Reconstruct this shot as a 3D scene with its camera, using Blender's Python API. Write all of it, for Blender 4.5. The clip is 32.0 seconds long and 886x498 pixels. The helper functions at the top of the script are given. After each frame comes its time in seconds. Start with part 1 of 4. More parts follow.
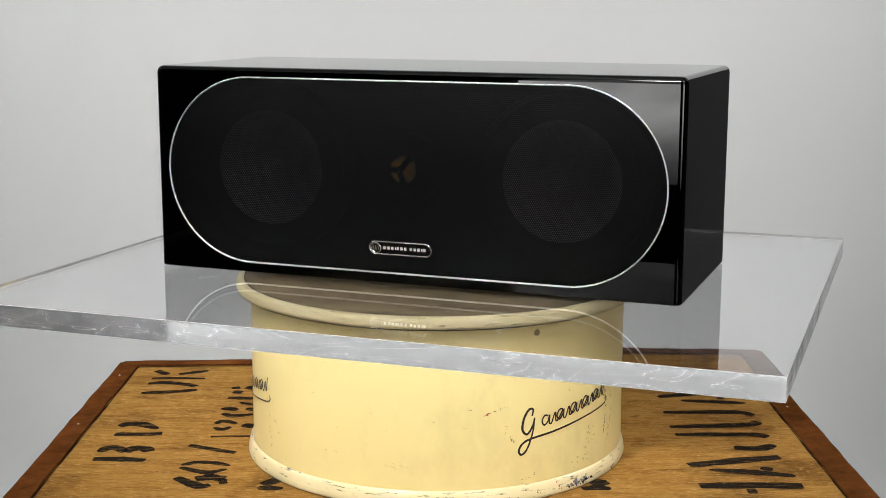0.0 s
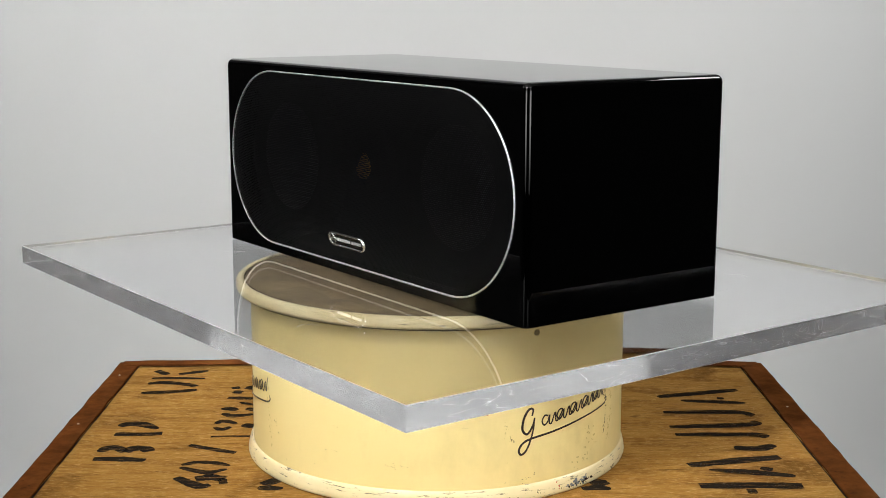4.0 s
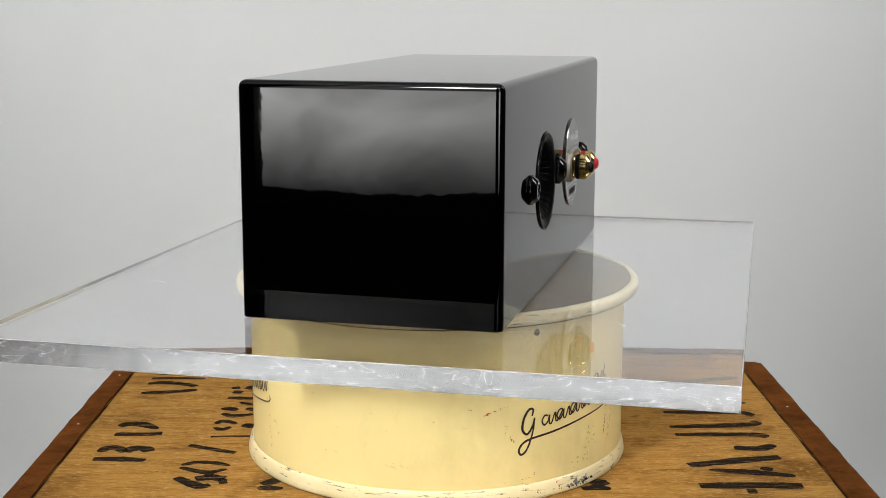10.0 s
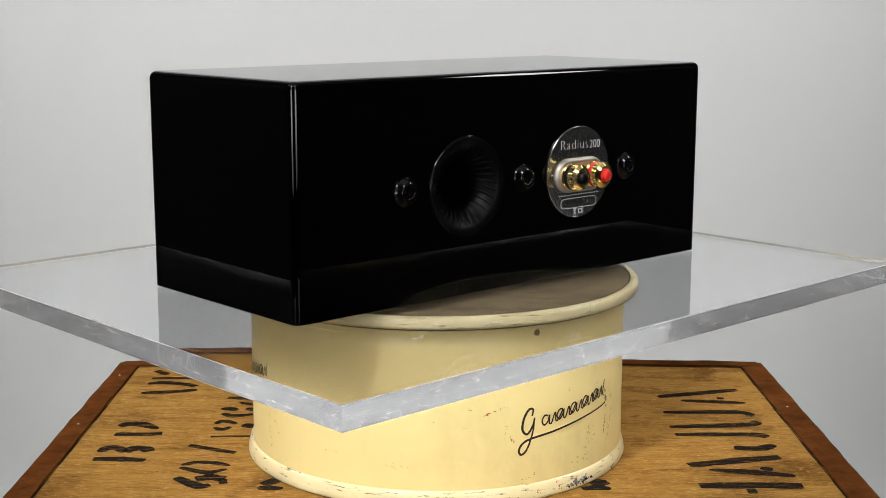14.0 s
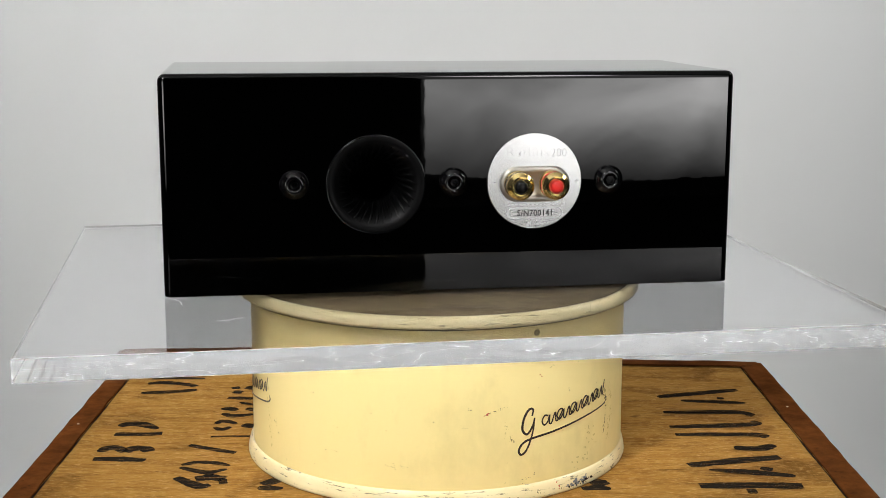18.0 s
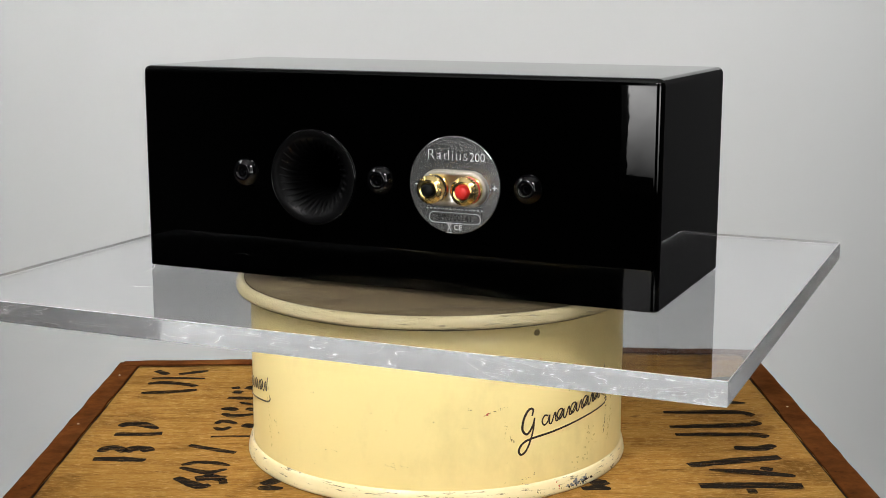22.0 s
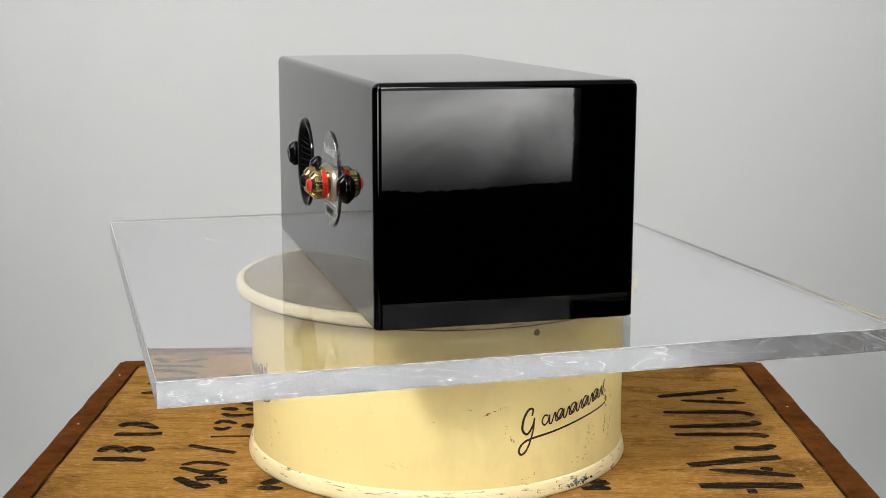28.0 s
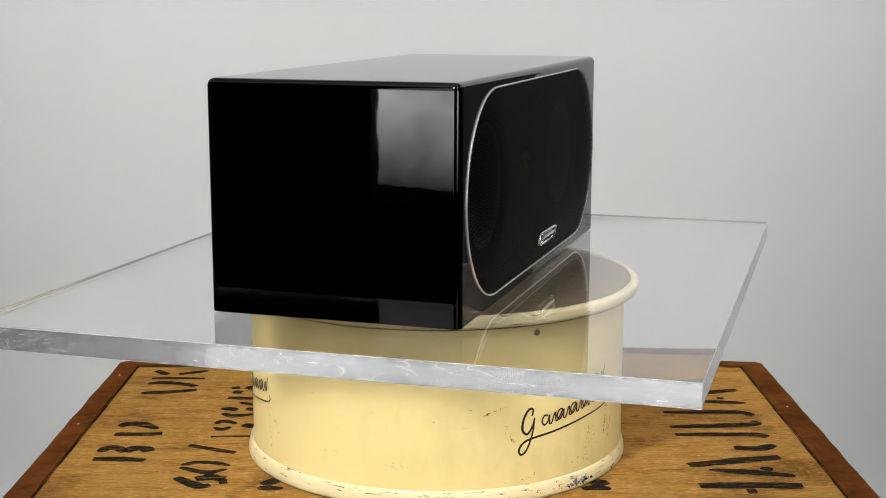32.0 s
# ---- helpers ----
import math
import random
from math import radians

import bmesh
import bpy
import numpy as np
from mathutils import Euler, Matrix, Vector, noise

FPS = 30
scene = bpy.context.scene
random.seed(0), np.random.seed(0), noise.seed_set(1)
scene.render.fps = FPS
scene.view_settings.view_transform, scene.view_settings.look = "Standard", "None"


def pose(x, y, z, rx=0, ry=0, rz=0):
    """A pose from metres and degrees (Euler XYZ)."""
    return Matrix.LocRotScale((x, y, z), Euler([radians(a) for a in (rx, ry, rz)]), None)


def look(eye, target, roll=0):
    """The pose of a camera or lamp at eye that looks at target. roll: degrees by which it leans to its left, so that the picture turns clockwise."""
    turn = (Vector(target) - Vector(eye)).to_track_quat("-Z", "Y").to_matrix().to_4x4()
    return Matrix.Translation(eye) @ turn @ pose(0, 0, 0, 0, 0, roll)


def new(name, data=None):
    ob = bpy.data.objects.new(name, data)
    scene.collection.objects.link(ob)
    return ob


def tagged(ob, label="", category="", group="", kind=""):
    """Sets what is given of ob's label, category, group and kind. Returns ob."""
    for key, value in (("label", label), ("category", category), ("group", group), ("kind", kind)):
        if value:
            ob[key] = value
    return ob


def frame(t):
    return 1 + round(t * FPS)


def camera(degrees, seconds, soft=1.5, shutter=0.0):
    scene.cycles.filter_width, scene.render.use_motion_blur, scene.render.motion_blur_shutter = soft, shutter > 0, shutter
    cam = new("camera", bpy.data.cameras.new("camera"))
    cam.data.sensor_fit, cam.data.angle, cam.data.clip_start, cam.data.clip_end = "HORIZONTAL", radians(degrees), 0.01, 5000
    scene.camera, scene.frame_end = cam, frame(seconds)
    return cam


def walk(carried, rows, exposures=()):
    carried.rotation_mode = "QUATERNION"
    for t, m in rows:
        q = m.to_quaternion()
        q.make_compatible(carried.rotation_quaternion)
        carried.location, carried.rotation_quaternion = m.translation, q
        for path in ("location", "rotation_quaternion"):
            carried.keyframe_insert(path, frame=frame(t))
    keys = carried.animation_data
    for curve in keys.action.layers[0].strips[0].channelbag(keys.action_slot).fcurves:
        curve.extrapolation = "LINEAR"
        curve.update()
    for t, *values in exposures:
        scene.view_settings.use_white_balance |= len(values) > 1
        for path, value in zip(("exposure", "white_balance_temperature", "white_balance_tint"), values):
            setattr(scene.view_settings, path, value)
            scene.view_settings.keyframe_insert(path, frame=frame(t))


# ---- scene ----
# A glossy black loudspeaker turning on an acrylic sheet, on a painted tin, on a tea chest, before a grey backdrop.

# camera: fixed on a stand
EYE = Vector((0.0, -0.84748, 0.16698))
AIM = EYE + Vector((0.00319261, 0.98332418, -0.18183334))
cam = camera(36.036, 32.0, soft=0.85)
walk(cam, [(0.0, look(EYE, AIM, 0.0914)), (32.0, look(EYE, AIM, 0.0914))], exposures=((0.0, 0.0), (32.0, 0.0)))

# ---- world: a closed, dark studio ----
world = bpy.data.worlds.new("studio_dark")
world.use_nodes = True
world.node_tree.nodes["Background"].inputs["Color"].default_value = (0.02, 0.02, 0.022, 1)
world.node_tree.nodes["Background"].inputs["Strength"].default_value = 0.1
scene.world = world

# light runs far inside the acrylic sheet
scene.cycles.max_bounces, scene.cycles.transmission_bounces, scene.cycles.glossy_bounces = 32, 32, 32

SOFTBOX_POWER = 153.0
BACK_POWER = 5.9         # two unseen lamps added to light the backdrop


# ---- materials ----
def material(name, base, rough=0.5, metal=0.0, coat=0.0, coat_rough=0.03):
    m = bpy.data.materials.new(name)
    m.use_nodes = True
    b = m.node_tree.nodes["Principled BSDF"]
    b.inputs["Base Color"].default_value = (*base, 1)
    b.inputs["Roughness"].default_value = rough
    b.inputs["Metallic"].default_value = metal
    b.inputs["Coat Weight"].default_value = coat
    b.inputs["Coat Roughness"].default_value = coat_rough
    return m, m.node_tree, b


def node(t, kind, **values):
    n = t.nodes.new(kind)
    for key, v in values.items():
        n.inputs[key.replace("_", " ")].default_value = v
    return n


def noise_at(t, scale, detail=4.0, rough=0.55, stretch=(1, 1, 1), distortion=0.0):
    co = t.nodes.new("ShaderNodeTexCoord")
    mp = node(t, "ShaderNodeMapping", Scale=stretch)
    n = node(t, "ShaderNodeTexNoise", Scale=scale, Detail=detail, Roughness=rough, Distortion=distortion)
    t.links.new(co.outputs["Object"], mp.inputs["Vector"])
    t.links.new(mp.outputs["Vector"], n.inputs["Vector"])
    return n.outputs["Fac"]


def ramp(t, fac, stops):
    r = t.nodes.new("ShaderNodeValToRGB")
    while len(r.color_ramp.elements) < len(stops):
        r.color_ramp.elements.new(0.5)
    for el, (p, c) in zip(r.color_ramp.elements, stops):
        el.position, el.color = p, (*c, 1)
    t.links.new(fac, r.inputs["Fac"])
    return r.outputs["Color"]


def mixed(t, fac, a, b, mode="MIX"):
    m = t.nodes.new("ShaderNodeMix")
    m.data_type, m.blend_type = "RGBA", mode
    for socket, v in ((m.inputs["Factor"], fac), (m.inputs["A"], a), (m.inputs["B"], b)):
        if isinstance(v, (int, float)):
            socket.default_value = v
        elif isinstance(v, tuple):
            socket.default_value = (*v, 1)
        else:
            t.links.new(v, socket)
    return m.outputs["Result"]


def math_node(t, op, a, b=0.0):
    m = t.nodes.new("ShaderNodeMath")
    m.operation = op
    for i, v in enumerate((a, b)):
        if isinstance(v, (int, float)):
            m.inputs[i].default_value = v
        else:
            t.links.new(v, m.inputs[i])
    return m.outputs[0]


def bumped(t, b, height, strength=0.2, distance=0.001):
    n = node(t, "ShaderNodeBump", Strength=strength, Distance=distance)
    t.links.new(height, n.inputs["Height"])
    t.links.new(n.outputs["Normal"], b.inputs["Normal"])


def range_of(t, fac, lo, hi, low=0.3, high=0.7):
    m = t.nodes.new("ShaderNodeMapRange")
    for name, v in (("From Min", low), ("From Max", high), ("To Min", lo), ("To Max", hi)):
        m.inputs[name].default_value = v
    t.links.new(fac, m.inputs["Value"])
    return m.outputs["Result"]


# black piano lacquer with faint polishing haze
LACQUER, t_, b_ = material("black_lacquer", (0.0002, 0.0002, 0.0002), 0.045)
b_.inputs["IOR"].default_value = 1.43
t_.links.new(range_of(t_, noise_at(t_, 30, 5), 0.008, 0.024), b_.inputs["Roughness"])
bumped(t_, b_, noise_at(t_, 75, 2), 0.035, 0.0003)

# satin plastic of the port and screw caps
PLASTIC, t_, b_ = material("black_plastic", (0.0012, 0.0012, 0.0013), 0.40)
b_.inputs["Specular IOR Level"].default_value = 0.09
bumped(t_, b_, noise_at(t_, 900, 2), 0.1, 0.0002)
CAP, t_, b_ = material("black_gloss_cap", (0.001, 0.001, 0.0012), 0.04)
b_.inputs["IOR"].default_value = 1.45
bumped(t_, b_, noise_at(t_, 300, 2), 0.05, 0.0002)
CONE, t_, b_ = material("grey_cone", (0.09, 0.09, 0.093), 0.5, 1.0)
bumped(t_, b_, noise_at(t_, 400, 2), 0.1, 0.0002)
RUBBER, t_, b_ = material("black_rubber", (0.010, 0.010, 0.010), 0.9)
b_.inputs["Specular IOR Level"].default_value = 0.05
bumped(t_, b_, noise_at(t_, 500, 2), 0.1, 0.0002)
GOLD_DOME, t_, b_ = material("gold_dome", (1.0, 0.52, 0.10), 0.38, 1.0)
bumped(t_, b_, noise_at(t_, 600, 2), 0.05, 0.0002)
GOLD, t_, b_ = material("gold_plate", (0.98, 0.74, 0.30), 0.16, 1.0)
t_.links.new(range_of(t_, noise_at(t_, 200, 3), 0.1, 0.24), b_.inputs["Roughness"])
CHROME, t_, b_ = material("chrome", (0.86, 0.86, 0.88), 0.14, 1.0)
t_.links.new(range_of(t_, noise_at(t_, 120, 3), 0.1, 0.2), b_.inputs["Roughness"])
TRIM, t_, b_ = material("bright_trim", (0.95, 0.95, 0.96), 0.5, 1.0)
NICKEL, t_, b_ = material("satin_nickel", (0.44, 0.41, 0.36), 0.45, 1.0)
t_.links.new(range_of(t_, noise_at(t_, 150, 3), 0.38, 0.5), b_.inputs["Roughness"])
RED, t_, b_ = material("red_plastic", (0.62, 0.018, 0.014), 0.3)
bumped(t_, b_, noise_at(t_, 500, 2), 0.06, 0.0002)
BLACK_CAP, t_, b_ = material("black_terminal_plastic", (0.002, 0.002, 0.002), 0.3)
b_.inputs["Specular IOR Level"].default_value = 0.25
bumped(t_, b_, noise_at(t_, 500, 2), 0.06, 0.0002)
INK_WHITE, t_, b_ = material("white_print", (0.62, 0.62, 0.63), 0.5)
INK_BLACK, t_, b_ = material("black_print", (0.01, 0.01, 0.01), 0.5)

# fine-brushed aluminium
BRUSHED, t_, b_ = material("brushed_aluminium", (0.60, 0.60, 0.60), 0.34, 1.0)
t_.links.new(ramp(t_, noise_at(t_, 60, 3, 0.5), [(0.3, (0.47, 0.47, 0.465)), (0.7, (0.52, 0.52, 0.515))]), b_.inputs["Base Color"])
b_.inputs["Roughness"].default_value = 0.25


def perforated():
    """Black steel grille cloth: a hexagonal field of round holes."""
    m, t, b = material("perforated_grille", (0.0018, 0.0018, 0.0019), 0.55)
    b.inputs["Specular IOR Level"].default_value = 0.11
    co = t.nodes.new("ShaderNodeTexCoord")
    pitch = 0.00125
    found = []
    for shift in (0.0, 0.5):
        scale = node(t, "ShaderNodeVectorMath")
        scale.operation = "MULTIPLY_ADD"
        scale.inputs[1].default_value = (1 / pitch, 0, 1 / (pitch * 1.732))
        scale.inputs[2].default_value = (shift + 200, 0.5, shift + 200)
        t.links.new(co.outputs["Object"], scale.inputs[0])
        fr = t.nodes.new("ShaderNodeVectorMath")
        fr.operation = "FRACTION"
        t.links.new(scale.outputs[0], fr.inputs[0])
        mid = t.nodes.new("ShaderNodeVectorMath")
        mid.operation = "SUBTRACT"
        mid.inputs[1].default_value = (0.5, 0.5, 0.5)
        t.links.new(fr.outputs[0], mid.inputs[0])
        wide = t.nodes.new("ShaderNodeVectorMath")
        wide.operation = "MULTIPLY"
        wide.inputs[1].default_value = (1, 0, 1.732)
        t.links.new(mid.outputs[0], wide.inputs[0])
        ln = t.nodes.new("ShaderNodeVectorMath")
        ln.operation = "LENGTH"
        t.links.new(wide.outputs[0], ln.inputs[0])
        found.append(ln.outputs["Value"])
    near = math_node(t, "MINIMUM", found[0], found[1])
    hole = math_node(t, "LESS_THAN", near, 0.335)
    clear = t.nodes.new("ShaderNodeBsdfTransparent")
    mix = t.nodes.new("ShaderNodeMixShader")
    t.links.new(hole, mix.inputs["Fac"])
    t.links.new(b.outputs[0], mix.inputs[1])
    t.links.new(clear.outputs[0], mix.inputs[2])
    t.links.new(mix.outputs[0], t.nodes["Material Output"].inputs["Surface"])
    bumped(t, b, near, 0.4, 0.0003)
    return m


GRILLE = perforated()


def clear_acrylic(name, wavy):
    m, t, b = material(name, (0.965, 0.972, 0.99), 0.0)
    b.inputs["Transmission Weight"].default_value = 1.0
    b.inputs["IOR"].default_value = 1.49
    if wavy:
        # sawn and flame-polished: gentle waves, and pale milky streaks painted in as the edge's glints
        b.inputs["Roughness"].default_value = 0.12
        bumped(t, b, noise_at(t, 22, 1, 0.5, (1, 1, 2.5), 0.5), 1.0, 0.00045)
        line = math_node(t, "ABSOLUTE", math_node(t, "SUBTRACT", noise_at(t, 15, 2, 0.55, (1, 1, 6.0), 1.8), 0.5))
        t.links.new(range_of(t, line, 0.70, 0.94, 0.0, 0.012), b.inputs["Transmission Weight"])
    else:
        # handled sheet: faint smears
        t.links.new(range_of(t, noise_at(t, 14, 5, 0.65), 0.0, 0.03, 0.45, 0.8), b.inputs["Roughness"])
    return m


ACRYLIC = clear_acrylic("clear_acrylic", False)
ACRYLIC_EDGE = clear_acrylic("sawn_acrylic_edge", True)
ACRYLIC_ARRIS = clear_acrylic("ground_acrylic_arris", True)
b_ = ACRYLIC_ARRIS.node_tree.nodes["Principled BSDF"]
b_.inputs["Roughness"].default_value = 0.5
ACRYLIC_ARRIS.node_tree.links.remove(b_.inputs["Transmission Weight"].links[0])
b_.inputs["Transmission Weight"].default_value = 0.8
SCRATCH, t_, b_ = material("scratch_in_acrylic", (0.75, 0.75, 0.75), 0.5)

# cream enamel on tin, chipped and scuffed
CREAM, t_, b_ = material("cream_enamel", (0.84, 0.70, 0.31), 0.28, 0.0, 0.2, 0.12)
tone = ramp(t_, noise_at(t_, 10, 2, 0.5), [(0.2, (0.84, 0.69, 0.30)), (0.8, (0.88, 0.735, 0.335))])
grime = range_of(t_, noise_at(t_, 26, 6, 0.65, (1, 1, 0.6)), 0.0, 0.30, 0.52, 0.78)
tone = mixed(t_, grime, tone, (0.44, 0.36, 0.14))
speck = range_of(t_, noise_at(t_, 230, 3, 0.6), 0.0, 0.55, 0.715, 0.76)
t_.links.new(mixed(t_, speck, tone, (0.16, 0.12, 0.05)), b_.inputs["Base Color"])
bumped(t_, b_, noise_at(t_, 14, 2), 0.03, 0.002)
# cream rim, with more chips
RIM, t_, b_ = material("chipped_cream_rim", (0.80, 0.68, 0.36), 0.3, 0.0, 0.3, 0.12)
tone = ramp(t_, noise_at(t_, 18, 5, 0.6), [(0.3, (0.71, 0.60, 0.33)), (0.65, (0.82, 0.715, 0.42))])
chip = range_of(t_, noise_at(t_, 150, 6, 0.75, (0.55, 0.55, 5)), 0.0, 0.9, 0.588, 0.625)
t_.links.new(mixed(t_, chip, tone, (0.045, 0.032, 0.02)), b_.inputs["Base Color"])
bumped(t_, b_, noise_at(t_, 60, 5), 0.12, 0.001)
# brown board on the lid
LID, t_, b_ = material("brown_lid_board", (0.20, 0.155, 0.11), 0.6)
b_.inputs["Specular IOR Level"].default_value = 0.2
tone = ramp(t_, noise_at(t_, 14, 7, 0.65, (1, 3, 1)), [(0.32, (0.085, 0.062, 0.032)), (0.52, (0.15, 0.112, 0.062)), (0.70, (0.23, 0.18, 0.105))])
spot = range_of(t_, noise_at(t_, 120, 4, 0.6), 0.0, 0.8, 0.7, 0.74)
rub = range_of(t_, noise_at(t_, 90, 6, 0.75, (1, 2.5, 1)), 0.0, 0.5, 0.52, 0.66)
tone = mixed(t_, rub, tone, (0.30, 0.24, 0.15))
t_.links.new(mixed(t_, spot, tone, (0.05, 0.035, 0.025)), b_.inputs["Base Color"])
bumped(t_, b_, noise_at(t_, 200, 4), 0.25, 0.0006)
# near-black for the seam, chips and dust, and for painted shadow lines
SEAM_AND_SHADE, t_, b_ = material("dark_seam_and_shade", (0.02, 0.013, 0.008), 0.8)
b_.inputs["Specular IOR Level"].default_value = 0.0
SCRIPT, t_, b_ = material("brown_black_script", (0.022, 0.014, 0.011), 0.35)
SCUFF, t_, b_ = material("rubbed_scuff", (0.20, 0.155, 0.06), 0.6)
FAINT, t_, b_ = material("faint_rub", (0.60, 0.49, 0.20), 0.6)
RUST_FLECK, t_, b_ = material("red_paint_fleck", (0.45, 0.05, 0.025), 0.5)
BLUE_SCUFF, t_, b_ = material("bare_grey_chip", (0.16, 0.17, 0.18), 0.5)

# plywood of the chest
PLY, t_, b_ = material("weathered_plywood", (0.40, 0.24, 0.09), 0.6)
grain = noise_at(t_, 34, 9, 0.78, (0.8, 5.0, 1), 0.8)
fine = noise_at(t_, 95, 6, 0.78, (0.55, 8, 1), 0.3)
cloud = noise_at(t_, 13, 6, 0.66, (1, 1.9, 1), 0.6)
tone = ramp(t_, grain, [(0.24, (0.15, 0.065, 0.014)), (0.48, (0.275, 0.140, 0.032)), (0.74, (0.385, 0.217, 0.062))])
tone = mixed(t_, range_of(t_, cloud, 0.0, 0.8, 0.50, 0.66), tone, (0.118, 0.052, 0.012))
tone = mixed(t_, range_of(t_, fine, 0.0, 0.7, 0.555, 0.64), tone, (0.055, 0.023, 0.007))
pale = range_of(t_, noise_at(t_, 210, 4, 0.6, (1, 8, 1)), 0.0, 0.7, 0.56, 0.68)
tone = mixed(t_, pale, tone, (0.52, 0.33, 0.135))
knot = range_of(t_, noise_at(t_, 40, 3, 0.5, (1, 2.2, 1)), 0.0, 0.85, 0.69, 0.77)
t_.links.new(mixed(t_, knot, tone, (0.085, 0.038, 0.014)), b_.inputs["Base Color"])
b_.inputs["Specular IOR Level"].default_value = 0.0
bumped(t_, b_, math_node(t_, "ADD", grain, fine), 0.45, 0.0012)
# rusted edging
RUSTED, t_, b_ = material("rust_brown_edging", (0.13, 0.042, 0.011), 0.6)
b_.inputs["Specular IOR Level"].default_value = 0.0
tone = ramp(t_, noise_at(t_, 30, 7, 0.7), [(0.3, (0.040, 0.013, 0.004)), (0.50, (0.088, 0.029, 0.008)), (0.72, (0.135, 0.050, 0.014))])
t_.links.new(mixed(t_, range_of(t_, noise_at(t_, 160, 5, 0.65), 0.0, 0.7, 0.62, 0.72), tone, (0.024, 0.009, 0.005)), b_.inputs["Base Color"])
t_.links.new(range_of(t_, noise_at(t_, 70, 4), 0.45, 0.7), b_.inputs["Roughness"])
bumped(t_, b_, noise_at(t_, 60, 6, 0.65), 0.5, 0.0018)
NAIL, t_, b_ = material("nail_head", (0.40, 0.36, 0.32), 0.35, 0.9)


def stencil_ink():
    m, t, b = material("worn_stencil_ink", (0.019, 0.014, 0.010), 0.7)
    b.inputs["Specular IOR Level"].default_value = 0.0
    worn = range_of(t, noise_at(t, 120, 6, 0.7, (0.6, 5, 1)), 0.0, 0.72, 0.50, 0.70)
    clear = t.nodes.new("ShaderNodeBsdfTransparent")
    mix = t.nodes.new("ShaderNodeMixShader")
    t.links.new(worn, mix.inputs["Fac"])
    t.links.new(b.outputs[0], mix.inputs[1])
    t.links.new(clear.outputs[0], mix.inputs[2])
    t.links.new(mix.outputs[0], t.nodes["Material Output"].inputs["Surface"])
    return m


STENCIL = stencil_ink()

PAPER, t_, b_ = material("grey_white_paper", (0.70, 0.71, 0.70), 0.85)
t_.links.new(ramp(t_, noise_at(t_, 1.3, 3), [(0.3, (0.482, 0.494, 0.490)), (0.7, (0.502, 0.513, 0.507))]), b_.inputs["Base Color"])
DARK_WALL, t_, b_ = material("dark_studio_paint", (0.006, 0.006, 0.0065), 0.8)
bumped(t_, b_, noise_at(t_, 40, 4), 0.2, 0.002)
GREY_WALL, t_, b_ = material("grey_studio_paint", (0.03, 0.03, 0.031), 0.8)
bumped(t_, b_, noise_at(t_, 40, 4), 0.2, 0.002)
PALE_CEILING, t_, b_ = material("pale_ceiling_paint", (0.30, 0.30, 0.30), 0.8)
bumped(t_, b_, noise_at(t_, 40, 4), 0.2, 0.002)
DARK_CLOTH, t_, b_ = material("softbox_shell", (0.012, 0.012, 0.012), 0.7)
bumped(t_, b_, noise_at(t_, 200, 3), 0.2, 0.001)


def diffuser(name, power, lo, size, hot, inner):
    """Cloth lit from behind by one lamp: brightest before it, at the height hot."""
    m = bpy.data.materials.new(name)
    m.use_nodes = True
    t = m.node_tree
    t.nodes.remove(t.nodes["Principled BSDF"])
    em = t.nodes.new("ShaderNodeEmission")
    co = t.nodes.new("ShaderNodeTexCoord")
    mp = node(t, "ShaderNodeMapping", Location=(0, 0, -hot / size[1]), Scale=(0.55 / size[0], 0.55 / size[0], 1 / size[1]))
    t.links.new(co.outputs["Object"], mp.inputs["Vector"])
    ln = t.nodes.new("ShaderNodeVectorMath")
    ln.operation = "LENGTH"
    t.links.new(mp.outputs["Vector"], ln.inputs[0])
    fall = range_of(t, ln.outputs["Value"], power, power * lo, 0.04, 0.19)
    fold = range_of(t, noise_at(t, 3.2, 3, 0.5, (1, 1, 1.7), 0.4), 0.35, 1.65, 0.3, 0.7)
    # the hem hangs below the lamp's reach
    sep = t.nodes.new("ShaderNodeSeparateXYZ")
    t.links.new(co.outputs["Object"], sep.inputs[0])
    # brighter towards the side that is turned to the camera
    side = range_of(t, math_node(t, "MULTIPLY", sep.outputs["X"], inner), 1.10, 0.72, -size[0] / 2, size[0] / 2) if inner else 1.22
    side = math_node(t, "MULTIPLY", side, side)
    if inner:
        hem = math_node(t, "MULTIPLY", range_of(t, sep.outputs["Z"], 0.12, 1.30, -size[1] / 2 + 0.03, -size[1] / 2 + 0.17), range_of(t, sep.outputs["Z"], 1.0, 0.15, -size[1] / 2 + 0.24, -size[1] / 2 + 0.52))
    else:
        hem = 1.0
    t.links.new(math_node(t, "MULTIPLY", math_node(t, "MULTIPLY", fall, fold), math_node(t, "MULTIPLY", hem, side)), em.inputs["Strength"])
    em.inputs["Color"].default_value = (1.0, 0.99, 0.98, 1)
    t.links.new(em.outputs[0], t.nodes["Material Output"].inputs["Surface"])
    return m


# ---- building helpers ----
def part(name, bm, mat, parent=None, label="", smooth=False, loc=None):
    me = bpy.data.meshes.new(name)
    bm.normal_update()
    for f in bm.faces:
        f.smooth = smooth
    bm.to_mesh(me)
    bm.free()
    for m in (mat if isinstance(mat, (list, tuple)) else [mat]):
        me.materials.append(m)
    ob = new(name, me)
    if loc:
        ob.location = loc
    if parent:
        ob.parent = parent
    if label:
        ob["label"] = label
    return ob


